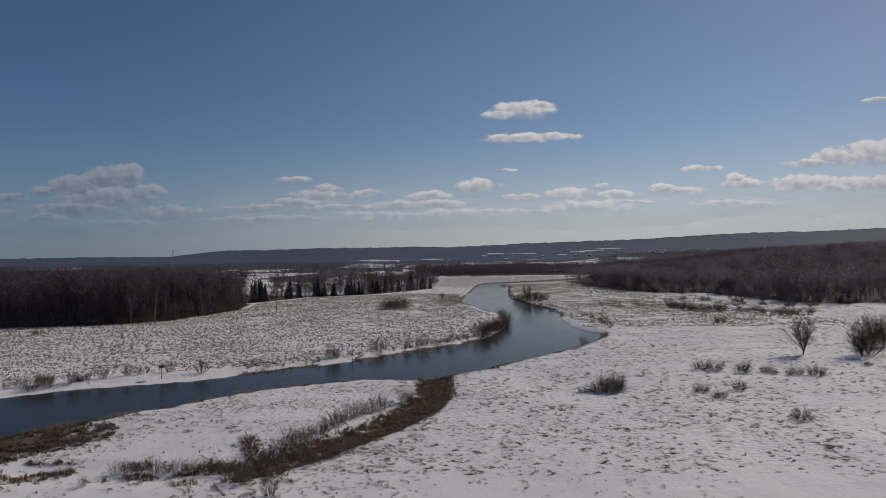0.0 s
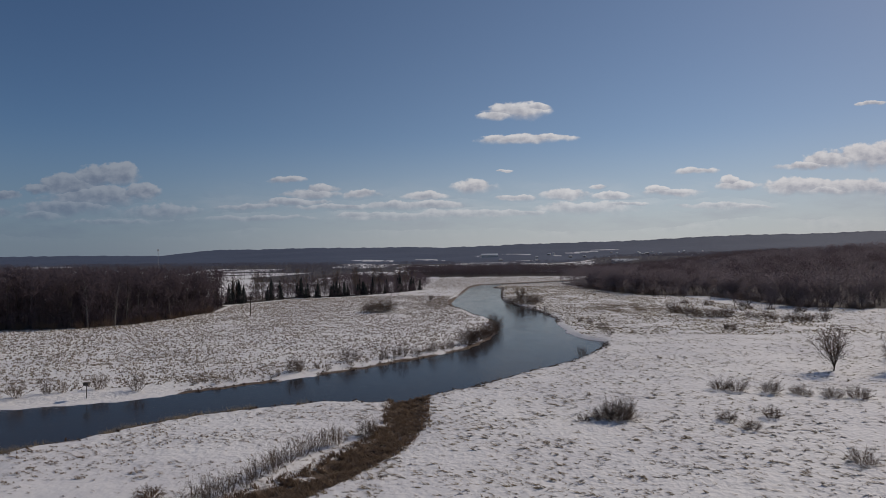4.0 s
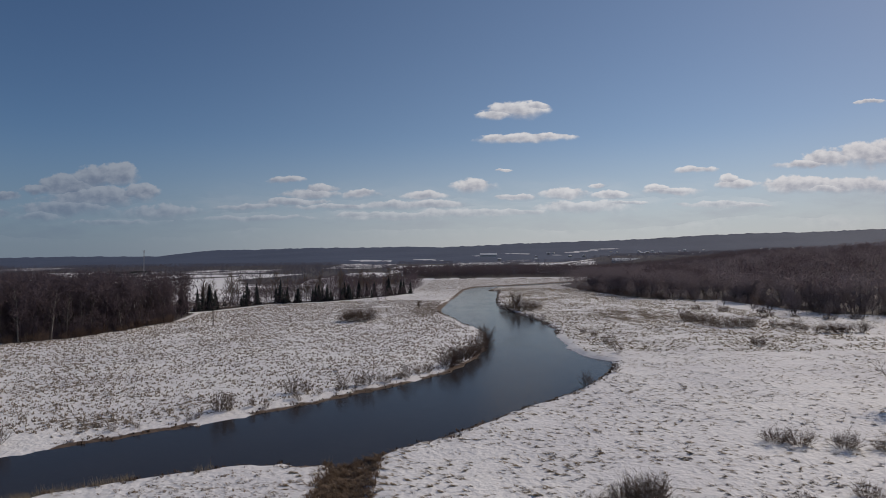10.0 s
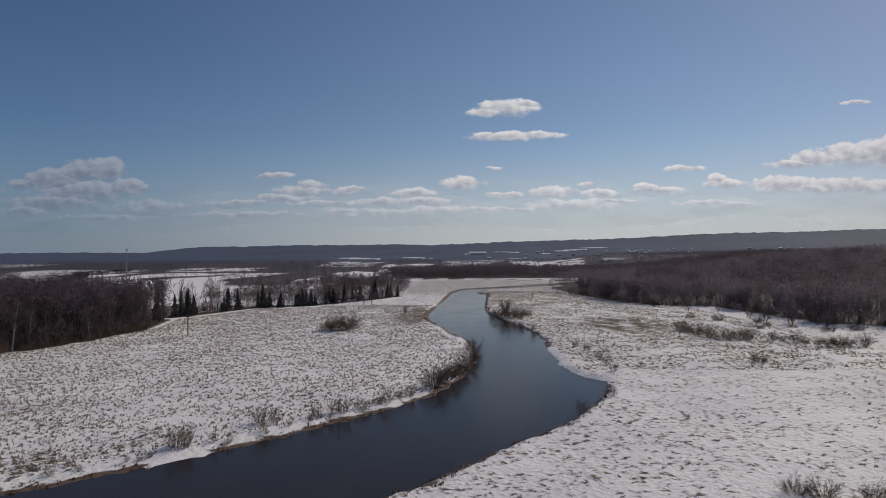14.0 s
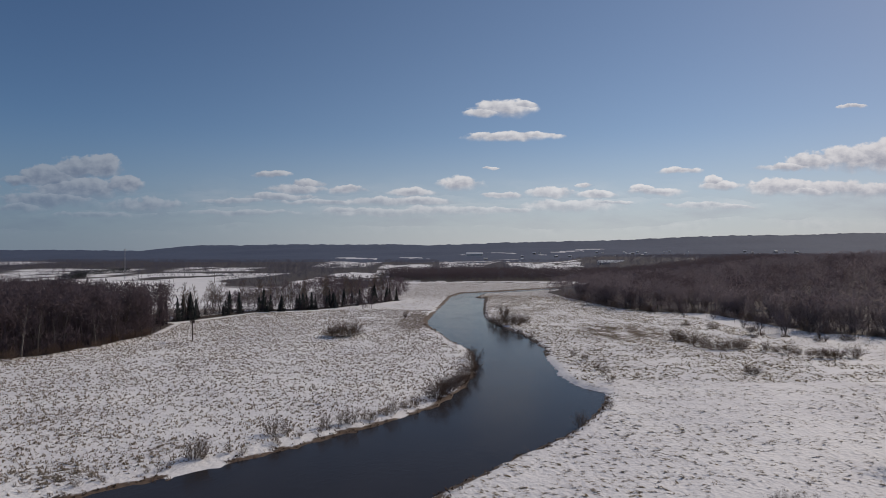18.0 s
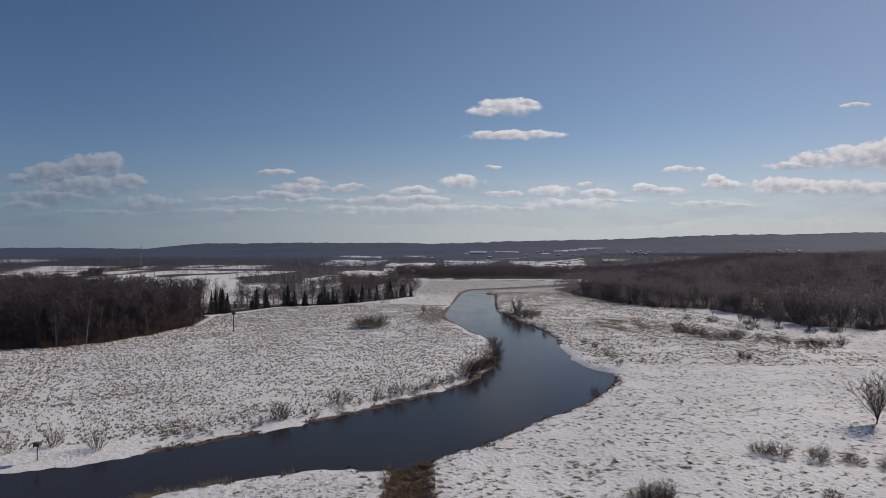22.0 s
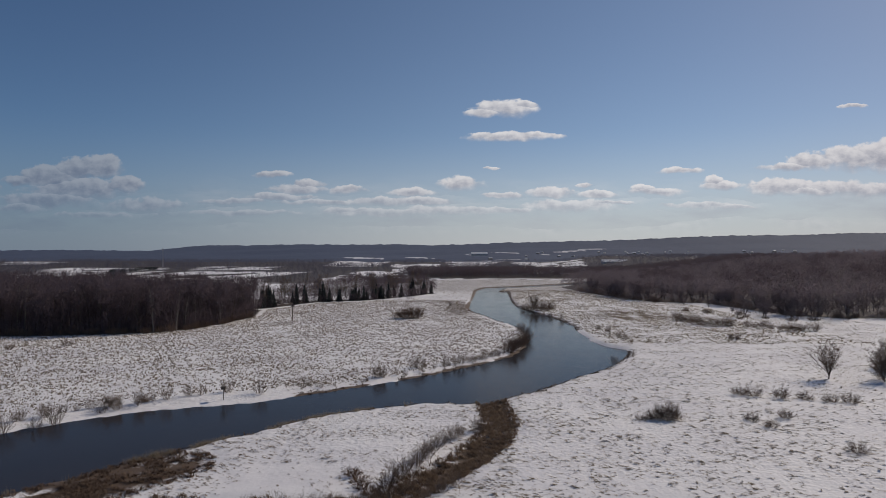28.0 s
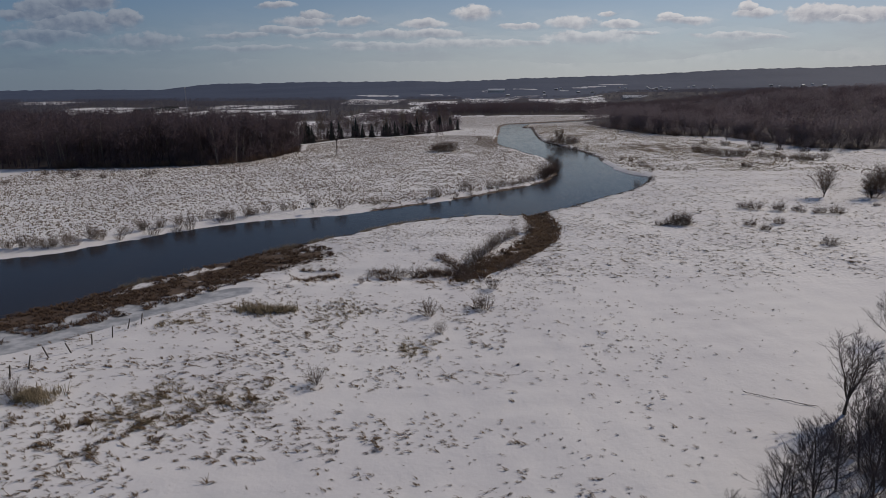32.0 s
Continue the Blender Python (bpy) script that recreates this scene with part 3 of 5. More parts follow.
def land(x, y):
    """Height of the ground, the cover of bare grass and of ice at many places."""
    x, y = np.asarray(x, float), np.asarray(y, float)
    d = to_water(x, y)
    west = ease(d, 60, 0) * (line_distance(x, y, WEST_BANK[:17]) < line_distance(x, y, EAST_BANK))
    shelf = np.where(west > 0, 1.2 + 2.6 * ease(x, 0, -45), 0.15)
    bank = np.where(d < 0, d * 0.4, np.where(d < shelf, 0.06 * d, 0.06 * shelf + (d - shelf) * 0.42))
    z = np.clip(WATER_Z + 0.02 + bank, -2.2, 0)
    flat = ease(z, -0.25, -0.02)
    near = ease(np.hypot(x, y - 150), 420, 150)
    z = z + flat * (0.09 * HUMMOCK(x, y) * near + 0.10 * SWELL(x, y))
    creek = line_distance(x, y, CREEK_LINE)
    z = z - 0.45 * ease(creek, 4.0, 1.0) * (d > 0)
    marsh = line_distance(x, y, MARSH_LINE)
    z = z - 0.35 * ease(marsh, 9, 4) * flat
    ice = ease(line_distance(x, y, ICE_LINE), 2.8 + 3.4 * ease(x, -45, -65), 1.4 + 2.0 * ease(x, -45, -65))
    z = np.where(ice > 0.3, np.minimum(z, -0.3), z)
    # the valley side to the east
    z = z + 21 * ease(x - 0.1 * (y - 300), 140, 400) * ease(y, 120, 300) + 8 * ease(x, 60, 500) * ease(y, -30, -200)
    broken = 0.85 + 0.25 * PATCH(x * 5, y * 5)
    grass = broken * 0.95 * ease(creek, 4.2, 1.2) * (0.3 + 0.7 * ease(y, 84, 96)) * ease(x, -24, -12) + broken * (0.6 * ease(marsh, 9, 2.0) + 0.25 * ease(marsh, 5, 2))
    rim = ease(d, 2.6, 0.5) * (d > -1.5)
    tan = np.minimum.reduce([line_distance(x, y, k) for k in TAN_BANKS])
    grass = grass + rim * np.where(west > 0, np.where(tan < 4.5, 0.85, 0.06), 0.62) * np.where(np.hypot(x - 47, y - 228) < 26, 0.2, 1)
    meadow = ease(np.hypot((x - 80) / 40, (y - 305) / 50), 1.15, 0.1)
    grass = grass + meadow * (0.5 + 0.12 * HUMMOCK(x * 0.3, y * 0.15))
    grass = grass + 0.42 * ease(y, 380, 520) * ease(y, 760, 700) * ease(np.abs(x - 30), 130, 60)
    grass = grass + 0.5 * ease(np.hypot((x + 2) / 14, (y - 345) / 60), 1, 0.4)
    # leaf litter under the woods
    lump = 0.12 + 0.88 * ease(d, 120, 60) * ease(y + 0.25 * x, 78, 110) * (1 - np.clip(ice, 0, 1))
    litter = 0.75 * (inside(x, y, WEST_WOOD) | inside(x, y, EAST_WOOD)) + 0.9 * (far_cover(x, y, d) & (y > 640)) + 0.5 * (far_cover(x, y, d) & (y > 440) & (y <= 640) & (x < -60))
    litter = np.maximum(litter, 0.7 * ease(line_distance(x + 3, y - 6, FAR_EDGE[1:]), 6, 3))
    return z, np.clip(grass, 0, 1), ice, np.clip(litter, 0, 1), lump


def height_at(x, y):
    return float(land(np.array([x]), np.array([y]))[0][0])


def spaced(fine_low, fine_high, step, low, high, grow=1.06, grow_down=1.06):
    inner = list(np.arange(fine_low, fine_high, step))
    up, s = [fine_high], step
    while up[-1] < high:
        s *= grow
        up.append(up[-1] + s)
    down, s = [fine_low], step
    while down[-1] > low:
        s *= grow_down
        down.append(down[-1] - s)
    return np.array(down[:0:-1] + inner + up)


def build_ground():
    xs, ys = spaced(-115, 130, 1.25, -4800, 4800), spaced(15, 330, 1.25, -1500, 4800, 1.015, 1.08)
    gx, gy = np.meshgrid(xs, ys)
    x, y = gx.ravel(), gy.ravel()
    z, grass, ice, litter, lump = land(x, y)
    z = z + 1.5 * CLEARING(x, y) * ease(y, 900, 1500)
    nx, ny = len(xs), len(ys)
    i = (np.arange(ny - 1)[:, None] * nx + np.arange(nx - 1)).ravel()
    quads = np.stack([i, i + 1, i + nx + 1, i + nx], 1)
    me = bpy.data.meshes.new("ground")
    me.from_pydata(np.stack([x, y, z], 1).tolist(), [], quads.tolist())
    me.materials.append(SNOW)
    for name, values in (("grass", grass), ("ice", ice), ("litter", litter), ("lump", lump)):
        me.attributes.new(name, "FLOAT", "POINT").data.foreach_set("value", values.astype(np.float32))
    me.polygons.foreach_set("use_smooth", [True] * len(me.polygons))
    tagged(new("ground", me), "snow-covered river meadow with dead grass showing through", "ground", kind="structure")
    w = mesh_of("water", [(-900, -300, WATER_Z), (700, -300, WATER_Z), (700, 1000, WATER_Z), (-900, 1000, WATER_Z)], [(0, 1, 2, 3)], WATER)
    tagged(new("water", w), "dark blue winding river with small ripples", "river", kind="structure")


build_ground()


def build_ridge():
    """The long wooded hills that close the valley."""
    at = [-4800, -2600, -1930, -1860, -1620, -850, -350, -180, 120, 350, 900, 1500, 2300, 3200, 4800]
    top = [58, 60, 60, 76, 92, 98, 100, 92, 100, 116, 128, 150, 166, 180, 186]
    xs, fs = np.linspace(-4800, 4800, 1200), np.linspace(0, 1, 44)
    crest = np.interp(xs, at, top) + 3.0 * Wave(21, 900)(xs, xs * 0) 
    trees = 1.5 * Wave(22, 90)(xs, xs * 0) + 1.2 * Wave(23, 32)(xs, xs * 0)
    verts, faces = [], []
    roll_a, roll_b = Wave(24, 700), Wave(25, 160)
    for f in fs:
        y = 2350 + 1750 * f
        shape = f ** 1.35
        z = crest * shape - 4 + trees * (f > 0.97) + (4 * roll_a(xs, xs * 0 + y) + 0.8 * roll_b(xs, xs * 0 + y)) * math.sin(math.pi * min(f, 1))
        verts += [(float(a), y + 60 * math.sin(a / 500), float(c)) for a, c in zip(xs, z)]
    n = len(xs)
    faces = [(r * n + i, r * n + i + 1, r * n + n + i + 1, r * n + n + i) for r in range(len(fs) - 1) for i in range(n - 1)]
    # pastures cut into the wooded slope: centre, half width, half depth
    pastures = [(560, 3290, 60, 22), (640, 3330, 70, 22), (740, 3420, 80, 26), (100, 3120, 55, 40), (90, 3030, 40, 22), (-190, 2950, 55, 50), (-144, 2840, 60, 18), (248, 3195, 90, 12), (449, 3170, 22, 22),
                (891, 3170, 45, 12), (760, 2500, 150, 12), (1233, 2585, 20, 20), (120, 2600, 150, 26), (240, 2750, 60, 26), (-400, 2720, 90, 50), (1090, 2565, 30, 12), (620, 2530, 60, 26)]
    v = np.array(verts)
    rag = 0.35 * Wave(26, 40)(v[:, 0], v[:, 1] * 0.5)
    clear = np.zeros(len(v))
    for cx, cy, a, b in pastures:
        clear = np.maximum(clear, 1.5 - np.hypot((v[:, 0] - cx) / a, (v[:, 1] - cy) / b) + rag)
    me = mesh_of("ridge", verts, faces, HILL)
    me.attributes.new("pasture", "FLOAT", "POINT").data.foreach_set("value", np.clip(clear, 0, 1).astype(np.float32))
    me.polygons.foreach_set("use_smooth", [True] * len(me.polygons))
    ob = new("backdrop_ridge", me)
    tagged(ob, "long wooded ridge along the horizon, blue-grey with painted haze", "hills", kind="structure")


build_ridge()

# ---- trees that stand in the woods' edges ----
rng = random.Random(11)


def stock(maker, name, label, seeds, **keys):
    """Several grown kinds of one plant, parked for copying; removed at the end."""
    made = [maker(name, label, s, **keys) for s in seeds]
    PARKED.extend(made)
    return made


PARKED = []
aspens = stock(make_tree, "bare_tree", "tall bare grey deciduous tree at the forest edge", (1, 2, 3), height=15.5, spread=0.3, limbs=22, bark=BARK, twig_mat=WOODS, first=0.14, twig=0.021, sprays=9)
aspens += stock(make_tree, "bare_tree", "tall pale-trunked leafless tree at the forest edge", (4,), height=16, spread=0.26, limbs=18, bark=BARK_PALE, twig_mat=WOODS, first=0.3, twig=0.021, sprays=9)
maples = stock(make_vase_tree, "maple_tree", "broad leafless brown maple at the edge of the sloping wood", (31, 32, 33), height=11, bark=BARK, twig_mat=WOODS_SLOPE_HAZED, leaders=7, first=0.12, spread=0.6, boughs=11, sprays=9, twig=0.027)
pales = stock(make_tree, "pale_bare_tree", "slender pale-barked leafless tree behind the spruces", (5, 6, 7), height=15, spread=0.24, limbs=18, bark=BARK_PALE, twig_mat=TWIG, first=0.3, twig=0.034)
smalls = stock(make_vase_tree, "small_bare_tree", "small leafless tree with a rounded open crown", (8, 9), height=7.2, bark=BARK, twig_mat=TWIG, leaders=15, first=0.12, spread=0.5, boughs=14, sprays=12, twig=0.0105, reach=1.55)


def edge_points(line, step, deep, seed):
    """Places along a wood's edge, set back at random."""
    g = random.Random(seed)
    for (ax, ay), (bx, by) in zip(line, line[1:]):
        length = math.hypot(bx - ax, by - ay)
        for k in range(max(1, int(length / step))):
            f = (k + g.random()) / max(1, int(length / step))
            off = g.random() ** 1.3 * deep
            yield ax + (bx - ax) * f - (by - ay) / length * off, ay + (by - ay) * f + (bx - ax) / length * off, g


def group_of(ob, group):
    return tagged(ob, group=group)


for x, y, g in edge_points(WOOD_EDGE_WEST, 1.7, 18, 31):
    group_of(placed(g.choice(aspens), x, y, height_at(x, y), g.random() * 6.3, g.uniform(0.75, 1.2) + 0.12 * ease(x, -110, -150)), "trees of the west wood's edge")
for x, y, g in edge_points(WOOD_EDGE_EAST[::-1], 3.4, -22, 32):
    group_of(placed(g.choice(maples), x, y, height_at(x, y), g.random() * 6.3, g.uniform(0.65, 1.15)), "trees of the east wood's edge")
for x, y, g in edge_points(FAR_EDGE, 3.2, 16, 33):
    if y > 320:
        group_of(placed(g.choice(pales), x - 4, y + 8, 0, g.random() * 6.3, g.uniform(0.8, 1.25)), "pale trees behind the spruces")


thickets = stock(make_tree, "thicket_tree", "dark leafless tree of the near thicket", (21, 22, 23), height=6.6, spread=0.48, limbs=28, bark=BARK, twig_mat=THICKET, first=0.12, twig=0.0062, sprays=13)

fans = stock(make_vase_tree, "forked_tree", "leafless tree forking low into a fan of dark limbs", (21,), height=7.2, bark=BARK, twig_mat=TWIG_DARK, leaders=10, first=0.24, spread=0.42, boughs=14, sprays=12, twig=0.0075)


def make_spruce(name, label, seed):
    g = random.Random(seed)
    ob = thing(name, label, "conifer")
    wood, crown = ([], []), ([], [])
    tube(wood, [Vector((0, 0, -0.2)), Vector((0, 0, 4)), Vector((0, 0, 9.6))], [0.16, 0.1, 0.02], 5)
    for tier in range(20):
        f = tier / 19
        z, reach = 0.5 + 8.9 * f, (2.6 * (1 - f) + 0.2) * g.uniform(0.8, 1.15)
        for k in range(9):
            a = k * math.tau / 9 + tier * 0.7 + g.uniform(-0.25, 0.25)
            r, w = reach * g.uniform(0.4, 1.25), 0.2 + 0.24 * (1 - f)
            c, s = math.cos(a), math.sin(a)
            verts, faces = crown
            n = len(verts)
            verts += [(0, 0, z + 0.35), (c * r * 0.55 - s * w, s * r * 0.55 + c * w, z - 0.12), (c * r, s * r, z - 0.3 * r * g.uniform(0.5, 1.2)),
                      (c * r * 0.55 + s * w, s * r * 0.55 - c * w, z - 0.12), (c * r * 0.4, s * r * 0.4, z - 0.45)]
            faces += [(n, n + 1, n + 2), (n, n + 2, n + 3), (n + 4, n + 2, n + 1), (n + 4, n + 3, n + 2)]
    part("trunk", wood, BARK, ob)
    part("crown", crown, NEEDLE, ob, "dark green needled crown")
    return ob


spruces = stock(make_spruce, "spruce_tree", "dark green pointed spruce at the meadow's far edge", (1, 2, 3))
for x, y, g in edge_points(FAR_EDGE, 0.95, 18, 34):
    if y > 326 and (math.sin(x * 0.33 + y * 0.12) > -0.55 if y < 425 else g.random() < 0.55):
        group_of(placed(g.choice(spruces), x, y, 0, g.random() * 6.3, 0.3 + 0.95 * g.random() ** 1.4), "spruces along the meadow")

# ---- shrubs ----
willows = stock(make_shrub, "willow_shrub", "bare many-stemmed willow shrub on the river bank", (1, 2, 3), height=3.4, width=2.8, stems=44, bark=WILLOW, twig_mat=WILLOW, twig=0.0095, lean=0.5, sprigs=11, crook=0.11, fan=0.42)
denses = stock(make_shrub, "alder_shrub", "dense dark leafless alder shrub in the snow", (4, 5, 6), height=4.6, width=4.8, stems=60, bark=TWIG, twig_mat=TWIG, twig=0.015, lean=0.9, sprigs=14, crook=0.16, fan=0.55)
lows = stock(make_shrub, "low_shrub", "low spreading bare shrub poking out of the snow", (7, 8, 9), height=2.0, width=3.0, stems=70, bark=TWIG, twig_mat=TWIG, twig=0.0068, lean=0.95, sprigs=16, crook=0.17, fan=0.62)
reds = stock(make_shrub, "red_shrub", "low rusty-brown shrub in the snowy meadow", (10,), height=1.6, width=3.4, stems=70, bark=TWIG_RED, twig_mat=TWIG_RED, twig=0.016, lean=1.3, sprigs=8)


def plant(kinds, places, group, low, high, seed, size_of=None, label=""):
    g = random.Random(seed)
    for k, (x, y) in enumerate(places):
        size = size_of[k] if size_of else g.uniform(low, high)
        ob = group_of(placed(g.choice(kinds), x, y, height_at(x, y), g.random() * 6.3, size), group)
        if label:
            tagged(ob, label)


plant(willows, [(-98.4, 99.8), (-95.6, 100.4), (-93.8, 101.0), (-91.9, 101.3), (-89.0, 103.1), (-87.9, 104.4), (-85.5, 108.5), (-82.1, 109.2), (-77.2, 113.4), (-73.8, 116.3), (-72.3, 119.3), (-68.3, 126.2), (-66.6, 128.4), (-57.4, 137.7), (-55.4, 138.7), (-51.0, 141.7), (-44.1, 141.3), (-22.2, 158.2), (-21.1, 159.2), (-14.2, 170.0), (-12.1, 170.6), (-6.5, 174.8), (-4.1, 176.7), (-2.4, 177.6), (-0.3, 180.4), (4.0, 185.0), (7.4, 190.5)], "shrubs along the west bank", 0.7, 1.15, 1)
def along_bank(line, step, out, seed):
    g = random.Random(seed)
    return [(x + g.uniform(-0.5, 0.5), y + g.uniform(-0.8, 0.8)) for x, y, _ in edge_points(line, step, 0.01, seed)] if out == 0 else \
           [(x - out * 0.5 + g.uniform(-0.6, 0.6), y + out * 0.8 + g.uniform(-1, 1)) for x, y, _ in edge_points(line, step, 0.01, seed)]


plant(willows, along_bank(WEST_BANK[1:8], 1.8, 5.5, 41), "shrubs along the west bank", 0.5, 1.0, 42)
plant(willows, along_bank(WEST_BANK[9:14], 2.8, 3.0, 43), "shrubs along the west bank", 0.3, 0.65, 44)
plant(lows, [(128, 300), (135, 296), (122, 292), (140, 283), (150, 285), (165, 287), (118, 318), (112, 330), (131, 312)], "brush before the east wood", 1.0, 1.8, 45)
plant(maples, [(130, 304), (137, 300), (124, 299), (143, 289), (156, 290), (128, 314), (140, 308), (149, 299), (147, 318), (122, 360), (132, 352)], "maples before the east wood", 0.45, 0.85, 46, label="small bushy leafless tree before the sloping wood")
plant(denses, [(11.8, 197.5), (13.2, 201.3), (14.7, 205.4), (16.0, 208.9), (17.2, 213.4), (18.8, 220.3), (20.2, 231.1), (20.8, 243.6)], "shrubs on the point", 0.8, 1.15, 2, label="dense bare shrub on the river point")
plant(reds, [(-63.7, 132.8)], "rusty shrubs near the water", 0.9, 1.1, 3)
plant(willows, [(50.3, 252.1), (52.0, 243.9), (52.2, 229.8), (51.8, 221.8), (51.6, 213.1), (45.1, 188.6), (37.5, 177.9), (35.8, 314.4), (39.9, 302.3), (43.0, 291.3)], "shrubs along the east bank", 0.6, 1.1, 4)
plant(lows, [(89.5, 225.1)], "", 1.6, 1.6, 5, label="round bushy bare shrub alone in the snow")
plant(denses, [(92.1, 285.4), (92.8, 281.5), (94.0, 275.9), (94.1, 268.9), (95.9, 264.8), (98.7, 264.1), (102.6, 266.0), (105.8, 266.1)], "shrub band before the east wood", 0.6, 1.3, 6)
plant(denses, [(111.7, 263.2), (113.2, 260.1), (115.3, 257.2), (116.6, 254.3), (118.6, 251.5), (119.9, 248.8), (122.7, 248.9), (125.1, 249.0), (130.6, 250.7)], "shrub band before the east wood", 0.5, 1.15, 7)
plant(denses, [(32.0, 341.3), (34.9, 333.7), (38.5, 330.9), (42.2, 331.1), (45.4, 337.4)], "shrub clump on the far bank", 0.9, 1.7, 8, [1.0, 1.35, 1.45, 1.35, 1.05])
plant(denses, [(-29.8, 293.1), (-26.8, 291.1), (-24.0, 291.3), (-21.2, 293.6)], "shrub clump in the west meadow", 1.15, 1.5, 9, [1.0, 1.35, 1.75, 1.5])
plant(denses, [(-124.7, 205.3), (-136.4, 196.5), (-148.4, 200.5), (-160.0, 182.4), (-159.2, 208.8), (-163.5, 206.7)], "shrubs before the west wood", 0.5, 0.75, 10)
plant(lows, [(30.5, 123.0), (32.9, 123.0), (27.9, 122.2), (53.7, 142.3), (56.0, 141.3), (60.7, 139.9), (65.0, 138.9), (68.6, 136.6), (72.2, 136.1), (46.8, 122.4), (48.1, 118.3), (53.6, 124.4), (53.7, 105.1), (86.7, 145.1)], "low shrubs in the east meadow", 0.9, 1.3, 11,
      [1.3, 1.6, 0.8, 1.3, 1.35, 1.4, 1.15, 1.2, 1.35, 1.0, 0.95, 1.05, 1.15, 0.6])
plant(willows, [(-0.6, 115), (-0.2, 116.4), (-3.4, 111.4), (-4.4, 110.6), (-5.4, 108.8), (-6.4, 107), (-7.2, 104.6), (-8.2, 103.2), (-8.0, 101.4), (-9.0, 99.6), (-9.3, 97.6), (-10.4, 95.8), (-11.0, 93.8), (-11.8, 92.2), (-12.6, 90)], "shrubs along the creek", 0.75, 1.0, 12, label="bare willow shrub beside the overgrown creek")
plant(willows, [(-28, 84.4), (-26.6, 84.2), (-25.2, 84), (-23.9, 84.4), (-22.7, 84.8), (-21.3, 84.2), (-20, 84.6), (-17.8, 84.5), (-16, 84.3), (-14.5, 84.9), (-13, 86.2), (-11.6, 87.8), (-14.2, 82.3), (-12.9, 80.9), (-9.7, 90.6), (-7.5, 86.7), (-5.6, 88.8), (-4.1, 91), (-9.1, 77.8)], "shrubs along the creek", 0.5, 0.8, 60, label="low bare willow shrub beside the overgrown creek")
plant(reds, [(-15.3, 90.2), (-17.3, 94.4), (-16.2, 92.2), (-14, 88.4), (-16.5, 86.2), (-12.6, 84.2), (-18.6, 86), (-10.4, 83.6)], "rusty shrubs by the creek", 0.8, 1.2, 61)
plant(willows, [(-17.7, 66.4), (-10.5, 69), (-11.4, 69.4), (-16.0, 60.4), (-28.7, 79.8), (-27.6, 47.1), (-55.8, 43.6), (-57.4, 42.2)], "shrubs in the near meadow", 0.8, 1.0, 13, [0.85, 0.85, 0.7, 0.6, 0.4, 0.72, 0.75, 0.8], label="small bare bush casting a shadow on the snow")
plant(smalls, [(81.6, 159.2), (92.4, 156.2), (104.7, 172.5), (105.9, 171.0)], "lone trees in the east meadow", 1, 1, 14, [1.15, 1.05, 1.0, 0.95])
plant(denses, [(94, 158), (104, 173), (107, 172)], "shrubs under the lone trees", 1.1, 1.4, 15)
plant(willows, [(31.4, 123.4), (33.4, 122.6), (32.2, 122.2)], "shrub clump in the east meadow", 0.95, 1.2, 47)
plant(smalls, [(37, 340), (-7, 352)], "lone trees by the far bend", 0.9, 1.0, 16, [1.0, 0.5])
plant(fans, [(20.4, 42.2)], "thicket beside the near meadow", 1.12, 1.12, 49)
plant(thickets, [(16.9, 34.1), (15.6, 36.3), (21.7, 39.9), (8.6, 28.9), (10.9, 24.5), (13.6, 31.3), (17.5, 32.0), (9.3, 27.0), (14.1, 26.1), (21.8, 36.5), (26.4, 40.0), (7.5, 25.9), (4.5, 26.3), (23.5, 41.0), (12.6, 33.4), (11.7, 30.6), (19.4, 36.4), (18.8, 30.8), (14.9, 29.4), (16.2, 31.6), (22.6, 38.6)], "thicket beside the near meadow", 0.8, 1.2, 17,
      [0.92, 0.5, 0.8, 0.72, 0.9, 0.85, 0.93, 1.05, 0.97, 1.02, 0.99, 0.91, 0.48, 0.91, 0.66, 0.88, 0.84, 0.95, 0.96, 0.95, 0.8])
plant(thickets, [(35.6, 60.2), (37.5, 58.5)], "trees beside the near meadow", 0.8, 1.0, 18)
plant(lows, [(15, 28), (18, 33), (12, 25), (21, 38), (24, 35), (9, 24), (17, 36.5), (20, 34), (22.5, 40)], "undergrowth of the near thicket", 1.0, 1.5, 19)
g = random.Random(77)
plant(denses, [(x + g.uniform(-1, 3), y - 1.5) for x, y, _ in edge_points(WOOD_EDGE_WEST, 4.0, 2, 35)], "undergrowth of the west wood's edge", 0.6, 1.0, 20)
plant(denses, [(x - 1, y - 1.5) for x, y, _ in edge_points(WOOD_EDGE_EAST[::-1], 5.0, -4, 36)], "undergrowth of the east wood's edge", 0.7, 1.2, 21)

for ob in PARKED:
    for o in (*ob.children_recursive, ob):
        bpy.data.objects.remove(o)

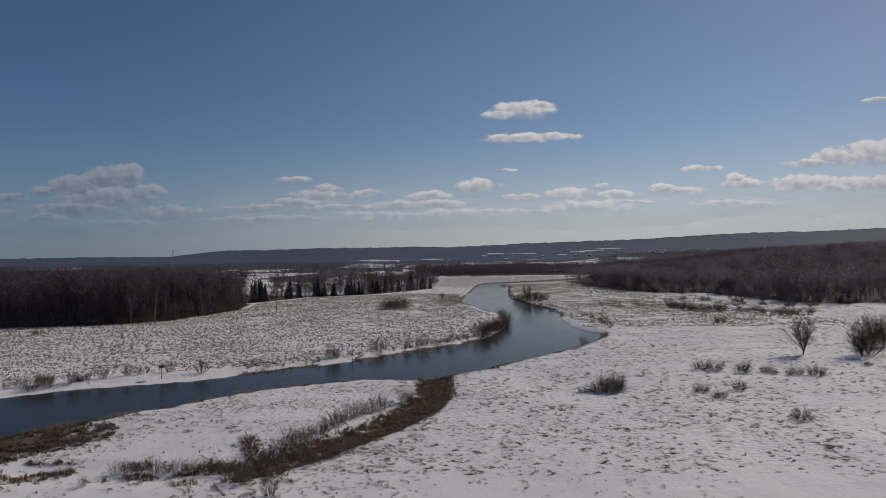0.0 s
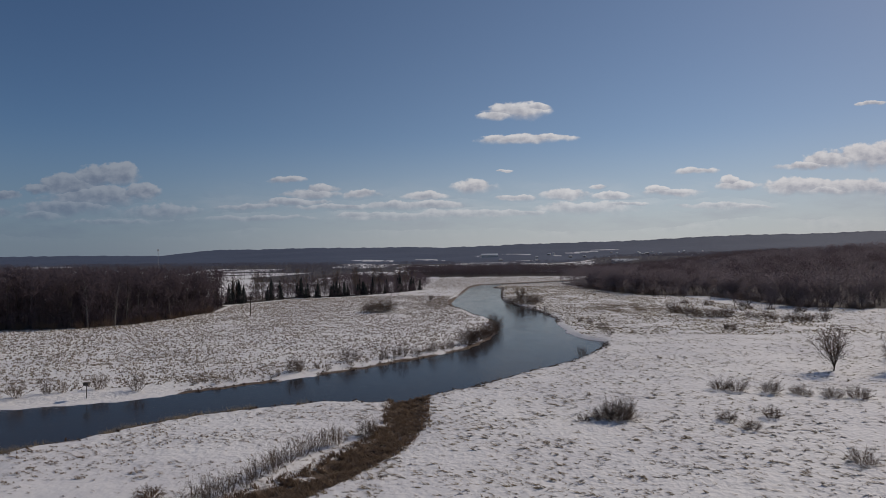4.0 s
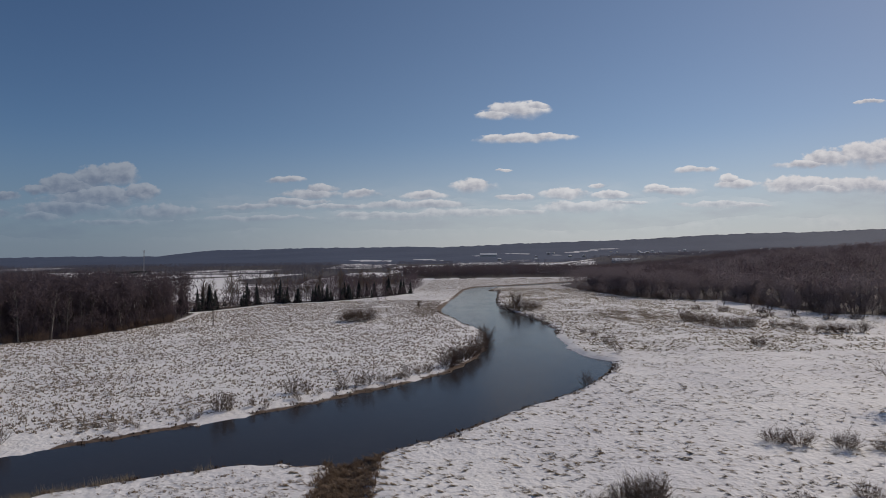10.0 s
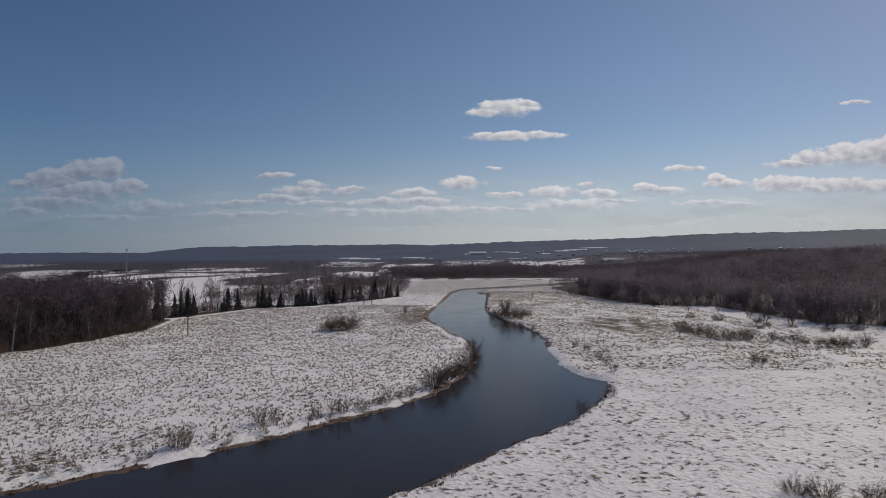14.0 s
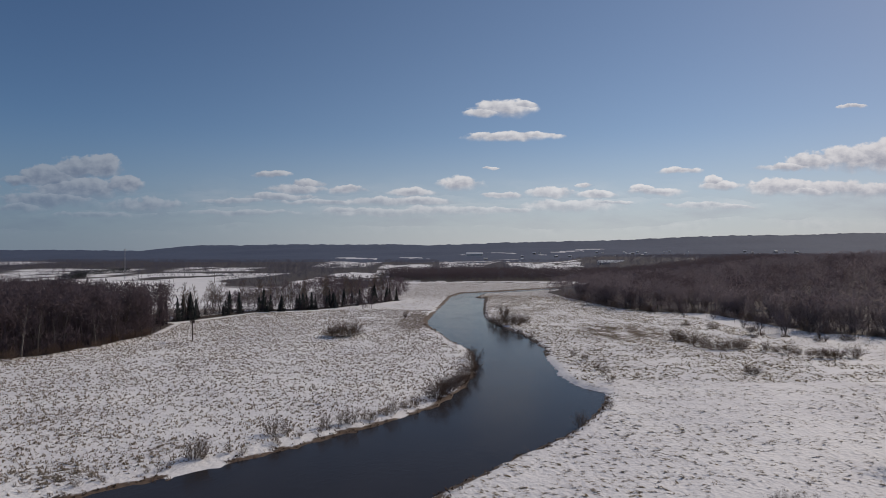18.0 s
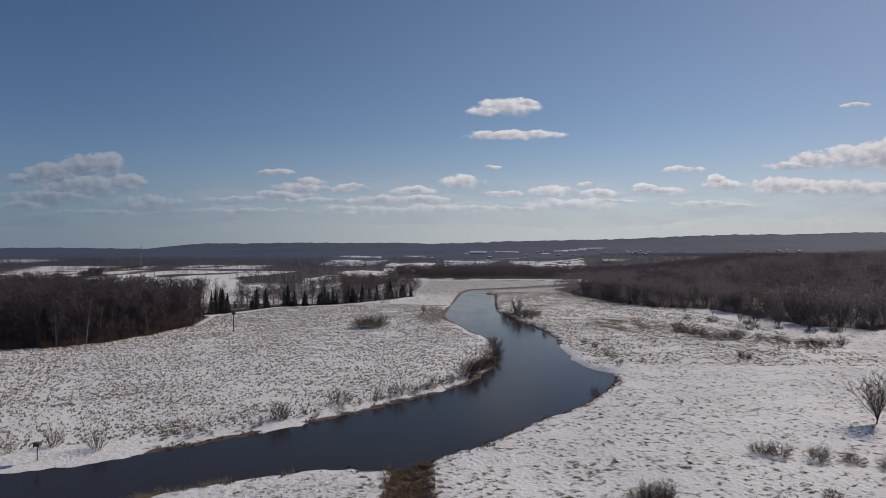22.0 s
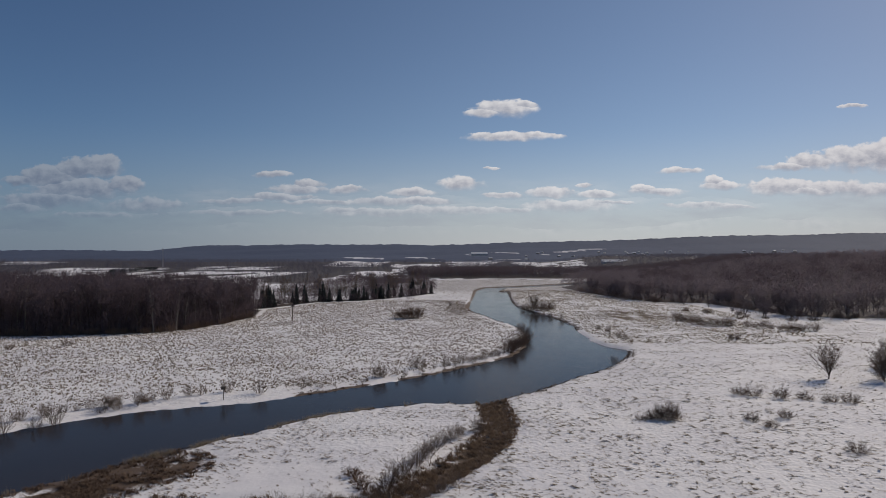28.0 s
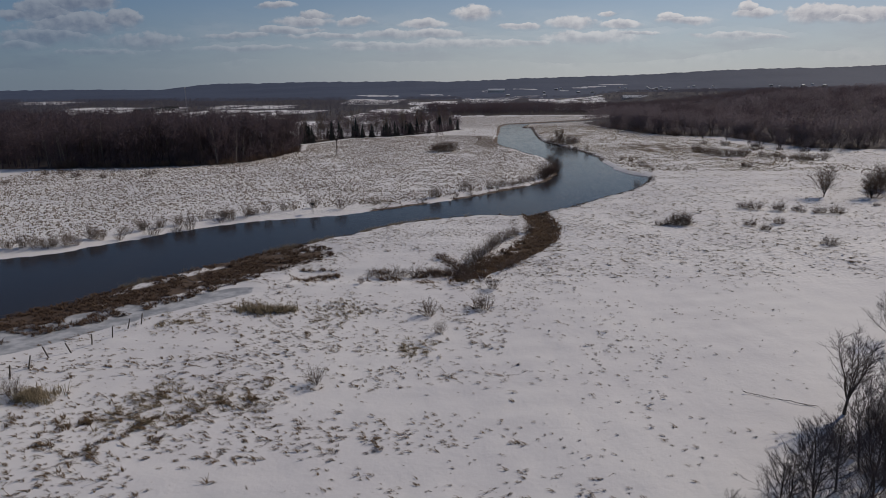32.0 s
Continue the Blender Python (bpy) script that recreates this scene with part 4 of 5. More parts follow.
# ---- woods behind the edges, too many to count ----
def woods(name, label, places, low, high, spokes, mat, seed, wide=0.24, thick=0.05, foot=0.12):
    """Many bare trees in one mesh: each a tapered trunk and a crown of slim twigs through its whole volume."""
    g = np.random.default_rng(seed)
    n = len(places)
    xyz = np.array(places)
    size = g.uniform(low, high, n)
    ring = np.array([[math.cos(a), math.sin(a), 0] for a in (0, 2.09, 4.19)])
    trunk_foot = xyz[:, None, :] + ring * (size * 0.011)[:, None, None] + (0, 0, -0.3)
    trunk_top = xyz[:, None, :] + np.stack([g.normal(0, 0.02, n) * size, g.normal(0, 0.02, n) * size, size * 0.92], -1)[:, None, :]
    v0 = np.concatenate([trunk_foot, trunk_top], 1).reshape(-1, 3)
    i = np.arange(n)[:, None] * 4
    t0 = np.concatenate([i + [0, 1, 3], i + [1, 2, 3], i + [2, 0, 3]], 1).reshape(-1, 3)
    # crown: several billows of short twigs, each billow on a limb of its own
    k = np.arange(spokes) % 7
    limb_f = foot + (1 - foot) * np.clip(g.beta(2.2, 1.4, (n, 7)), 0, 0.93)
    limb_f[:, 0] = 0.9
    swell = np.sqrt(np.clip(1 - ((limb_f - 0.55) / 0.55) ** 2, 0.04, 1))
    limb_a, limb_r = g.uniform(0, math.tau, (n, 7)), np.sqrt(g.uniform(0.05, 1, (n, 7))) * wide * swell
    limb_r[:, 0] *= 0.3
    middle = np.stack([np.cos(limb_a) * limb_r, np.sin(limb_a) * limb_r, limb_f], -1)[:, k]
    loose = g.normal(0, 1, (n, spokes, 3))
    loose *= (g.uniform(0, 1, (n, spokes)) ** 0.5 / np.linalg.norm(loose, axis=-1))[..., None]
    root = xyz[:, None, :] + (middle + loose * (wide * 0.5, wide * 0.5, 0.13)) * size[:, None, None]
    root[..., 2] = np.maximum(root[..., 2], xyz[:, None, 2] + 0.1)
    way = loose + g.normal(0, 0.45, (n, spokes, 3)) + (0, 0, 0.35)
    way /= np.linalg.norm(way, axis=-1, keepdims=True)
    long = size[:, None] * g.uniform(0.045, 0.11, (n, spokes))
    side = np.cross(way, g.normal(0, 1, (n, spokes, 3)))
    side *= (thick * size[:, None] / 10 / np.linalg.norm(side, axis=-1))[..., None]
    v1 = np.stack([root - side, root + side, root + way * long[..., None]], 2).reshape(-1, 3)
    t1 = np.arange(n * spokes * 3).reshape(-1, 3) + len(v0)
    me = bpy.data.meshes.new(name)
    me.from_pydata(np.concatenate([v0, v1]).tolist(), [], np.concatenate([t0, t1]).tolist())
    me.materials.append(mat)
    return tagged(new(name, me), label, "woods", kind="stuff")


def scatter(seed, count, x0, x1, y0, y1, keep):
    g = np.random.default_rng(seed)
    x, y = g.uniform(x0, x1, count), g.uniform(y0, y1, count)
    ok = keep(x, y)
    x, y = x[ok], y[ok]
    return np.stack([x, y, land(x, y)[0]], 1)


woods("woods_west", "dense leafless brown-grey wood on the valley floor", scatter(1, 6200, -420, -90, 170, 400, lambda x, y: inside(x, y, WEST_WOOD)), 11, 19, 125, WOODS, 1, 0.2, 0.09)
woods("woods_east", "dense leafless brown wood rising up the valley side", scatter(2, 14500, 80, 900, 200, 900, lambda x, y: inside(x, y, EAST_WOOD) & (np.hypot(x - 110, y - 280) < 520)), 7, 14.5, 105, WOODS_SLOPE_HAZED, 2, 0.33, 0.125, 0.05)
woods("scrub_hedge", "belt of leafless scrub between meadow and spruces", np.array([(x, y - 0.5, 0.0) for x, y, _ in edge_points(FAR_EDGE, 0.32, 16, 37) if y > 300]), 1.5, 5.5, 70, WOODS, 9, 0.34, 0.16, 0.03)
woods("undergrowth_east", "brushy undergrowth along the foot of the east wood", np.array([(x, y, height_at(x, y)) for x, y, _ in edge_points(WOOD_EDGE_EAST[::-1], 0.9, -14, 38)]), 2.5, 6, 70, WOODS_SLOPE_HAZED, 10, 0.4, 0.24, 0.02)
brush = random.Random(51)
woods("brush_east", "ragged brush and saplings straggling out from the east wood",
      np.array([(x - brush.random() ** 2 * 16, y - brush.random() ** 2 * 14, height_at(x, y)) for x, y, _ in edge_points(WOOD_EDGE_EAST[::-1], 0.8, -2, 52) if math.sin(x * 0.21) + math.sin(y * 0.17 + 1) > -0.5]), 1.5, 5, 60, WOODS_SLOPE_HAZED, 19, 0.42, 0.2, 0.02)
woods("undergrowth_west", "brushy undergrowth along the foot of the west wood", np.array([(x, y, height_at(x, y)) for x, y, _ in edge_points(WOOD_EDGE_WEST, 0.3, 12, 39)]), 2, 6.5, 60, WOODS, 11, 0.36, 0.22, 0.02)
woods("scrub_behind_the_meadow", "leafless scrub and young trees behind the meadow", scatter(3, 1400, -420, -20, 400, 640, lambda x, y: far_cover(x, y) & (line_distance(x, y, FAR_EDGE) > 3) & (x < -15 - 0.15 * (640 - y)) & (PATCH(x * 0.4, y * 0.4) > -0.7)), 3, 8, 60, WOODS, 3, 0.38, 0.24, 0.03)
woods("oaks_east", "darker taller crowns standing in groups in the east wood",
      scatter(18, 6000, 110, 600, 255, 620, lambda x, y: inside(x, y, EAST_WOOD) & (PATCH(x * 0.55, y * 0.55) > 0.75)), 10, 17.5, 100, WOODS, 14, 0.36, 0.15)
woods("hedge_far_field", "dark dense hedge across the far snowy field",
      scatter(20, 6000, -550, -400, 740, 1100, lambda x, y: line_distance(x, y, [(-423, 762), (-440, 810), (-512, 935), (-530, 1090)]) < 8), 4.5, 7, 50, NEEDLE, 15, 0.4, 0.34, 0.02)
woods("woods_beyond_bend", "dark leafless wood beyond the river's far bend",
      scatter(15, 4200, -75, 420, 775, 960, lambda x, y: (to_water(x, y) > 5) & far_cover(x, y)), 8, 13, 36, WOODS, 12, 0.36, 0.26, 0.03)
woods("scrub_by_far_field", "leafless scrub between the spruces and the far bend",
      scatter(16, 2400, -125, -20, 400, 760, lambda x, y: (to_water(x, y) > 5) & (x < -16 - 0.12 * np.abs(y - 520)) & (PATCH(x * 0.3, y * 0.3) > -0.5) & (line_distance(x, y, FAR_EDGE) > 3)), 3, 8, 50, WOODS, 13, 0.38, 0.24, 0.03)
woods("far_woods", "far leafless woods between snowy fields", scatter(4, 14000, -1700, 1300, 640, 1500, lambda x, y: far_cover(x, y) & (np.abs(x) < 0.85 * y + 150)), 6, 12, 30, WOODS_FAR_HAZED, 4, 0.4, 0.36, 0.03)
woods("farthest_woods", "distant leafless woods before the ridge", scatter(5, 13000, -2400, 2400, 1400, 2750, lambda x, y: far_cover(x, y) & (np.abs(x) < 0.85 * y + 150)), 7, 13, 14, WOODS_FAR_HAZED, 5, 0.5, 0.75, 0.03)

# ---- grass ----
def tufts(name, label, places, low, high, blades, mat, seed, lean=0.9, width=0.035, comb_by=0.9, low_tip=0.12, high_tip=0.75, single=False):
    """Wind-bent clumps of dead grass in one mesh; each blade bends once, or is one straight leaf."""
    g = np.random.default_rng(seed)
    p = np.array(places)
    n = len(p)
    size = g.uniform(low, high, n)[:, None] * g.uniform(0.6, 1.2, (n, blades))
    comb = g.normal(math.pi, comb_by, n)[:, None] + g.normal(0, comb_by * 0.6, (n, blades))
    out = lean * g.uniform(0.3, 1.3, (n, blades))
    c, s = np.cos(comb), np.sin(comb)
    strung = g.normal(0, 0.16, (n, blades)) * size / 0.5
    root = p[:, None, :] + np.concatenate([g.normal(0, 0.1, (n, blades, 2)) * (size[..., None] / 0.5) + np.stack([c * strung, s * strung], -1), np.full((n, blades, 1), -0.05)], 2)
    mid = root + np.stack([c * out * size * 0.35, s * out * size * 0.35, size * 0.5], -1)
    tip = root + np.stack([c * out * size, s * out * size, size * g.uniform(low_tip, high_tip, (n, blades))], -1)
    side = np.stack([-s, c, 0 * c], -1) * (width * size / 0.5)[..., None]
    if single:
        v = np.stack([root - side, root + side, tip], 2).reshape(-1, 3)
        me = bpy.data.meshes.new(name)
        me.from_pydata(v.tolist(), [], np.arange(len(v)).reshape(-1, 3).tolist())
        me.materials.append(mat)
        return tagged(new(name, me), label, "dead grass", kind="stuff")
    v = np.stack([root - side, root + side, mid + side * 0.8, mid - side * 0.8, tip], 2).reshape(-1, 3)
    i = np.arange(n * blades) * 5
    faces = [f for k in i.tolist() for f in ((k, k + 1, k + 2, k + 3), (k + 3, k + 2, k + 4))]
    me = bpy.data.meshes.new(name)
    me.from_pydata(v.tolist(), [], faces)
    me.materials.append(mat)
    return tagged(new(name, me), label, "dead grass", kind="stuff")


def dry(x, y):
    return to_water(x, y) > 2.2


def west_of(x, y):
    return line_distance(x, y, WEST_BANK) < line_distance(x, y, EAST_BANK)


def out_of_woods(x, y):
    return ~inside(x, y, WEST_WOOD) & ~inside(x, y, EAST_WOOD)


def clumpy(x, y, a, b):
    g = np.random.default_rng(99).uniform(0, 1, x.shape)
    return g < ease(PATCH(x, y * 1.6) + 0.5 * HUMMOCK(x * 0.4, y * 0.4), a, b)


tufts("stubble_west_meadow", "dark stubble of dead grass across the snowy west meadow",
      scatter(6, 115000, -175, 24, 95, 400, lambda x, y: (to_water(x, y) > 3.2 + 6 * ease(x, -25, -50)) & west_of(x, y) & out_of_woods(x, y) & clumpy(x, y, -2.4 - 0.8 * ease(x, -40, -110), 0.3 - 0.8 * ease(x, -40, -110)) & (line_distance(x, y, FAR_EDGE) > 4)), 0.24, 0.54, 5, STUBBLE, 6, 0.6, 0.125, 1.2, 0.35, 0.95, True)
tufts("tussocks_east_meadow", "tussocks of straw-coloured grass in the snowy east meadow",
      scatter(7, 64000, -12, 165, 84, 330, lambda x, y: dry(x, y) & ~west_of(x, y) & out_of_woods(x, y) & (x > -6 + 0.02 * y) & clumpy(x, y, -2.3, 0.9)), 0.23, 0.56, 7, TUSSOCK, 7, 1.4, 0.085, 0.35, 0.15, 0.6, True)
tufts("grass_far_east_meadow", "thick straw-coloured grass of the far east meadow",
      scatter(8, 34000, 30, 130, 215, 520, lambda x, y: dry(x, y) & ~west_of(x, y) & out_of_woods(x, y) & clumpy(x, y, -2.0, 0.6)), 0.3, 0.7, 6, STRAW, 8, 0.8, 0.13, single=True)
tufts("grass_far_meadow", "pale dead grass of the far river meadow",
      scatter(17, 22000, -70, 140, 390, 760, lambda x, y: dry(x, y) & out_of_woods(x, y) & (line_distance(x, y, FAR_EDGE) > 6) & ((x > -20) | (y < 420))), 0.3, 0.6, 5, TUSSOCK, 17, 1.0, 0.16, single=True)
tufts("tufts_near_meadow", "scattered bent tufts of grass poking out of the near snow",
      scatter(9, 26000, -60, 60, 18, 128, lambda x, y: dry(x, y) & ~west_of(x, y) & (line_distance(x, y, ICE_LINE) > 4) & clumpy(x, y, -1.4, 1.8) & (np.sin(x * 91.7 + y * 37.3) < 1.6 - 0.055 * (x + 30) + 0.03 * (y - 40))), 0.12, 0.36, 9, SEDGE, 9, 1.6, 0.032, 0.4, 0.1, 0.6)
tufts("tufts_near_slough", "brown bent tufts thick in the snow above the slough",
      scatter(13, 7000, -62, -8, 24, 82, lambda x, y: dry(x, y) & (line_distance(x, y, ICE_LINE) > 4) & clumpy(x + 40, y, -0.9, 1.2)), 0.14, 0.42, 11, SEDGE, 13, 1.8, 0.03, 0.45, 0.12, 0.6)
tufts("stubble_river_island", "stubble of dead grass between creek and river",
      scatter(14, 7000, -62, 4, 84, 138, lambda x, y: dry(x, y) & ~west_of(x, y) & clumpy(x, y, -1.4, 1.0)), 0.14, 0.36, 8, SEDGE, 14, 1.5, 0.035, 0.4, 0.12, 0.6)
tufts("bank_grass", "brown sedge hanging over the river banks",
      scatter(10, 95000, -110, 60, 50, 420, lambda x, y: (to_water(x, y) > 0.2) & (to_water(x, y) < 2.2) & (np.hypot(x - 47, y - 228) > 24) & (~west_of(x, y) | (np.minimum.reduce([line_distance(x, y, k) for k in TAN_BANKS]) < 4.2))), 0.25, 0.6, 7, MARSH, 10, 0.8, 0.04)
tufts("bank_reeds", "tall tan reeds and sedge standing along the near river bank",
      scatter(21, 60000, -66, 0, 60, 140, lambda x, y: (to_water(x, y) > -0.3) & (to_water(x, y) < 1.5) & ~west_of(x, y) & (PATCH(x * 2.2, y * 2.2) > 0.15)), 0.35, 1.15, 9, TUSSOCK, 21, 0.5, 0.011, 1.4, 0.5, 1.0, True)
tufts("marsh_grass", "matted brown marsh grass beside the ice",
      scatter(11, 14000, -85, -35, 45, 105, lambda x, y: (line_distance(x, y, MARSH_LINE) < 6.5) & (PATCH(x * 3, y * 3) > -0.5) & (to_water(x, y) > 0.3)), 0.3, 0.65, 9, MARSH, 11, 1.6, 0.04)
tufts("creek_grass", "tan and brown grass filling the overgrown creek",
      scatter(22, 15000, -40, 10, 78, 140, lambda x, y: (line_distance(x, y, CREEK_LINE) < 3.2) & ((x > -15) | (PATCH(x * 4, y * 4) > 0.4)) & (to_water(x, y) > 0.3)), 0.35, 0.85, 10, CREEK_GRASS, 22, 1.1, 0.03)


def patches(centres, count, spread, seed):
    g = np.random.default_rng(seed)
    c = np.repeat(np.array(centres), count, 0)
    x, y = (c + g.normal(0, spread, c.shape)).T
    return np.stack([x, y, land(x, y)[0]], 1)


tufts("stubble_patches", "dark matted stubble patches in the west meadow",
      patches([(-38.6, 150.5), (-36, 150.6), (-41.5, 152.8), (-29.5, 160.5), (-27, 162.8), (-34.5, 152.5), (-59, 176.3), (-56, 181.8), (-45, 170), (-66, 168)], 150, 2.6, 16), 0.2, 0.42, 6, STUBBLE, 16, 1.3, 0.13, single=True)
tufts("grass_clumps", "brown matted clumps of grass standing out of the near snow",
      patches([(-43.2, 40.4), (-40.9, 39.6), (-37.7, 39.7), (-46.9, 37.7), (-45.5, 39.0), (-42.2, 36.2), (-38.3, 36.3), (-47.0, 34.9), (-42.8, 34.3), (-40.9, 38.0), (-41.7, 44.1), (-34.9, 42.7), (-32.6, 43.5)], 14, 0.45, 55), 0.25, 0.5, 14, SEDGE, 56, 1.6, 0.03, 0.8, 0.1, 0.6)
tufts("grass_patches", "dense tan patches of flattened grass in the near snow", patches([(-39.9, 68.1), (-42.3, 69.5), (-47.7, 63.6), (-49.9, 62.4), (-42.6, 39.8), (-40.9, 39.5), (-41.2, 43.1), (-35.5, 43.9), (-32.2, 42.7), (-37.2, 41.7), (-42.2, 44.7), (-53.7, 43.4), (-29.7, 69.8), (-27.4, 67.6), (-30.1, 64.5), (-19.0, 55.6), (-18.0, 56.3)], 45, 1.5, 12), 0.22, 0.5, 12, STRAW, 12, 1.8, 0.026)

tufts("tall_grass_clump", "feathery clump of tall dead grass above the slough",
      patches([(-42.1, 67.9), (-40.4, 67.6), (-39, 67.5), (-37.5, 67.6), (-36.2, 67.7), (-52.6, 43), (-54.2, 43.4)], 34, 0.6, 57), 0.6, 1.25, 12, STRAW, 58, 0.5, 0.014, 1.2, 0.5, 1.0)

# ---- things people left in the valley ----
def nest_pole(x, y):
    ob = thing("nest_platform_pole", "tall wooden pole with a stick nest on its platform", "nest pole", at=(x, y, height_at(x, y)))
    d = ([], [])
    tube(d, [Vector((0, 0, -0.3)), Vector((0, 0, 3)), Vector((0.03, 0, 6.1))], [0.2, 0.17, 0.15], 8)
    part("pole", d, POST, ob)
    d = ([], [])
    for k in range(5):
        box(d, (-0.6 + 0.26 * k, -0.6, 6.1), (-0.44 + 0.26 * k, 0.6, 6.16))
    box(d, (-0.62, -0.5, 6.02), (0.62, -0.4, 6.1))
    box(d, (-0.62, 0.4, 6.02), (0.62, 0.5, 6.1))
    part("platform", d, POST, ob)
    d, g2 = ([], []), random.Random(5)
    for k in range(160):
        a, r = g2.random() * 6.3, 0.15 + 0.6 * g2.random()
        z = 6.18 + 0.7 * g2.random()
        s = Vector((math.cos(a) * r, math.sin(a) * r, z))
        tube(d, [s, s + Vector((-math.sin(a), math.cos(a), g2.uniform(-0.2, 0.2))) * g2.uniform(0.4, 0.9)], [0.03, 0.018], 3)
    part("nest", d, TWIG_DARK, ob, "heaped twig nest")


nest_pole(-74, 280)


def nest_box(x, y):
    ob = thing("nest_box", "small roofed nest box on a post by the ice", "nest box", at=(x, y, height_at(x, y)))
    d = ([], [])
    tube(d, [Vector((0, 0, -0.3)), Vector((0, 0, 2.1))], [0.07, 0.06], 6)
    part("post", d, POST, ob)
    d = ([], [])
    box(d, (-0.42, -0.3, 2.1), (0.42, 0.3, 2.55))
    part("box", d, POST, ob)
    d = ([], [])
    box(d, (-0.56, -0.42, 2.55), (0.56, 0.42, 2.62))
    part("roof", d, POST, ob)


nest_box(-49.9, 136.6)


def fence(places):
    ob = thing("wire_fence", "leaning old wooden fence posts with sagging wire beside the frozen slough", "fence")
    g2, tops = random.Random(8), []
    for x, y in places:
        z, a = height_at(x, y), Vector((g2.gauss(-0.1, 0.3), g2.gauss(0, 0.16), 1)).normalized()
        d = ([], [])
        foot = Vector((x, y, z - 0.2))
        tube(d, [foot, foot + a * 0.9, foot + a * 1.5], [0.075, 0.07, 0.06], 6)
        part("post", d, POST, ob)
        tops.append((foot, a))
    for h in (0.6, 1.2):
        d = ([], [])
        for (f, a), (f2, a2) in zip(tops, tops[1:]):
            p, q = f + a * h, f2 + a2 * h
            tube(d, [p, (p + q) / 2 - Vector((0, 0, 0.08)), q], [0.006] * 3, 3)
        part("wire", d, STEEL, ob)


fence([(-53.2, 62.4), (-54.0, 60.7), (-54.4, 58.1), (-55.6, 56.0), (-56.5, 53.7), (-58.0, 52.1), (-58.4, 49.4), (-59.0, 47.5), (-59.7, 45.2)])


def fallen_log(places):
    ob = thing("fallen_branch", "long thin fallen branch half buried in snow", "branch")
    line = [Vector((x, y, 0)) for x, y in places]
    pts = [along(line, min(k / 24, 0.999))[0] for k in range(25)]
    wob = random.Random(8)
    pts = [Vector((p.x + wob.gauss(0, 0.025), p.y + wob.gauss(0, 0.025), height_at(p.x, p.y) + 0.09 + wob.gauss(0.02, 0.03))) for p in pts]
    d, g2 = ([], []), random.Random(4)
    tube(d, pts, [0.02 + 0.02 * wob.random() for _ in pts], 6)
    part("stem", d, BARK, ob)
    for k in range(24):
        p, w = along(pts, g2.random() * 0.99)
        d = ([], [])
        tube(d, [p, p + Vector((g2.gauss(0, 0.2), g2.gauss(0, 0.2), g2.uniform(0.02, 0.2)))], [0.012, 0.005], 3)
        part("twig", d, TWIG, ob)


fallen_log([(13.3, 46.0), (14.6, 45.5), (15.8, 44.9), (18.8, 43.3)])


def mast(x, y, height):
    ob = thing("radio_mast", "slim steel lattice mast above the far woods", "mast", at=(x, y, 0))
    foot = [Vector((math.cos(a) * 0.9, math.sin(a) * 0.9, 0)) for a in (0.3, 2.39, 4.49)]
    for p in foot:
        d = ([], [])
        tube(d, [p, p * 0.6 + Vector((0, 0, height))], [0.12, 0.09], 4)
        part("leg", d, STEEL, ob)
    d = ([], [])
    for k in range(16):
        z0, z1 = height * k / 16, height * (k + 1) / 16
        for i in range(3):
            s0, s1 = 1 - 0.4 * k / 16, 1 - 0.4 * (k + 1) / 16
            tube(d, [foot[i] * s0 + Vector((0, 0, z0)), foot[(i + 1) % 3] * s1 + Vector((0, 0, z1))], [0.05, 0.05], 3)
    part("bracing", d, STEEL, ob)
    d = ([], [])
    for i in range(3):
        a = i * 2.09
        c, s = math.cos(a) * 1.1, math.sin(a) * 1.1
        box(d, (c - 0.18, s - 0.18, height - 2.4), (c + 0.18, s + 0.18, height + 0.3))
    part("antennas", d, STEEL, ob)


mast(-385.7, 818, 36)


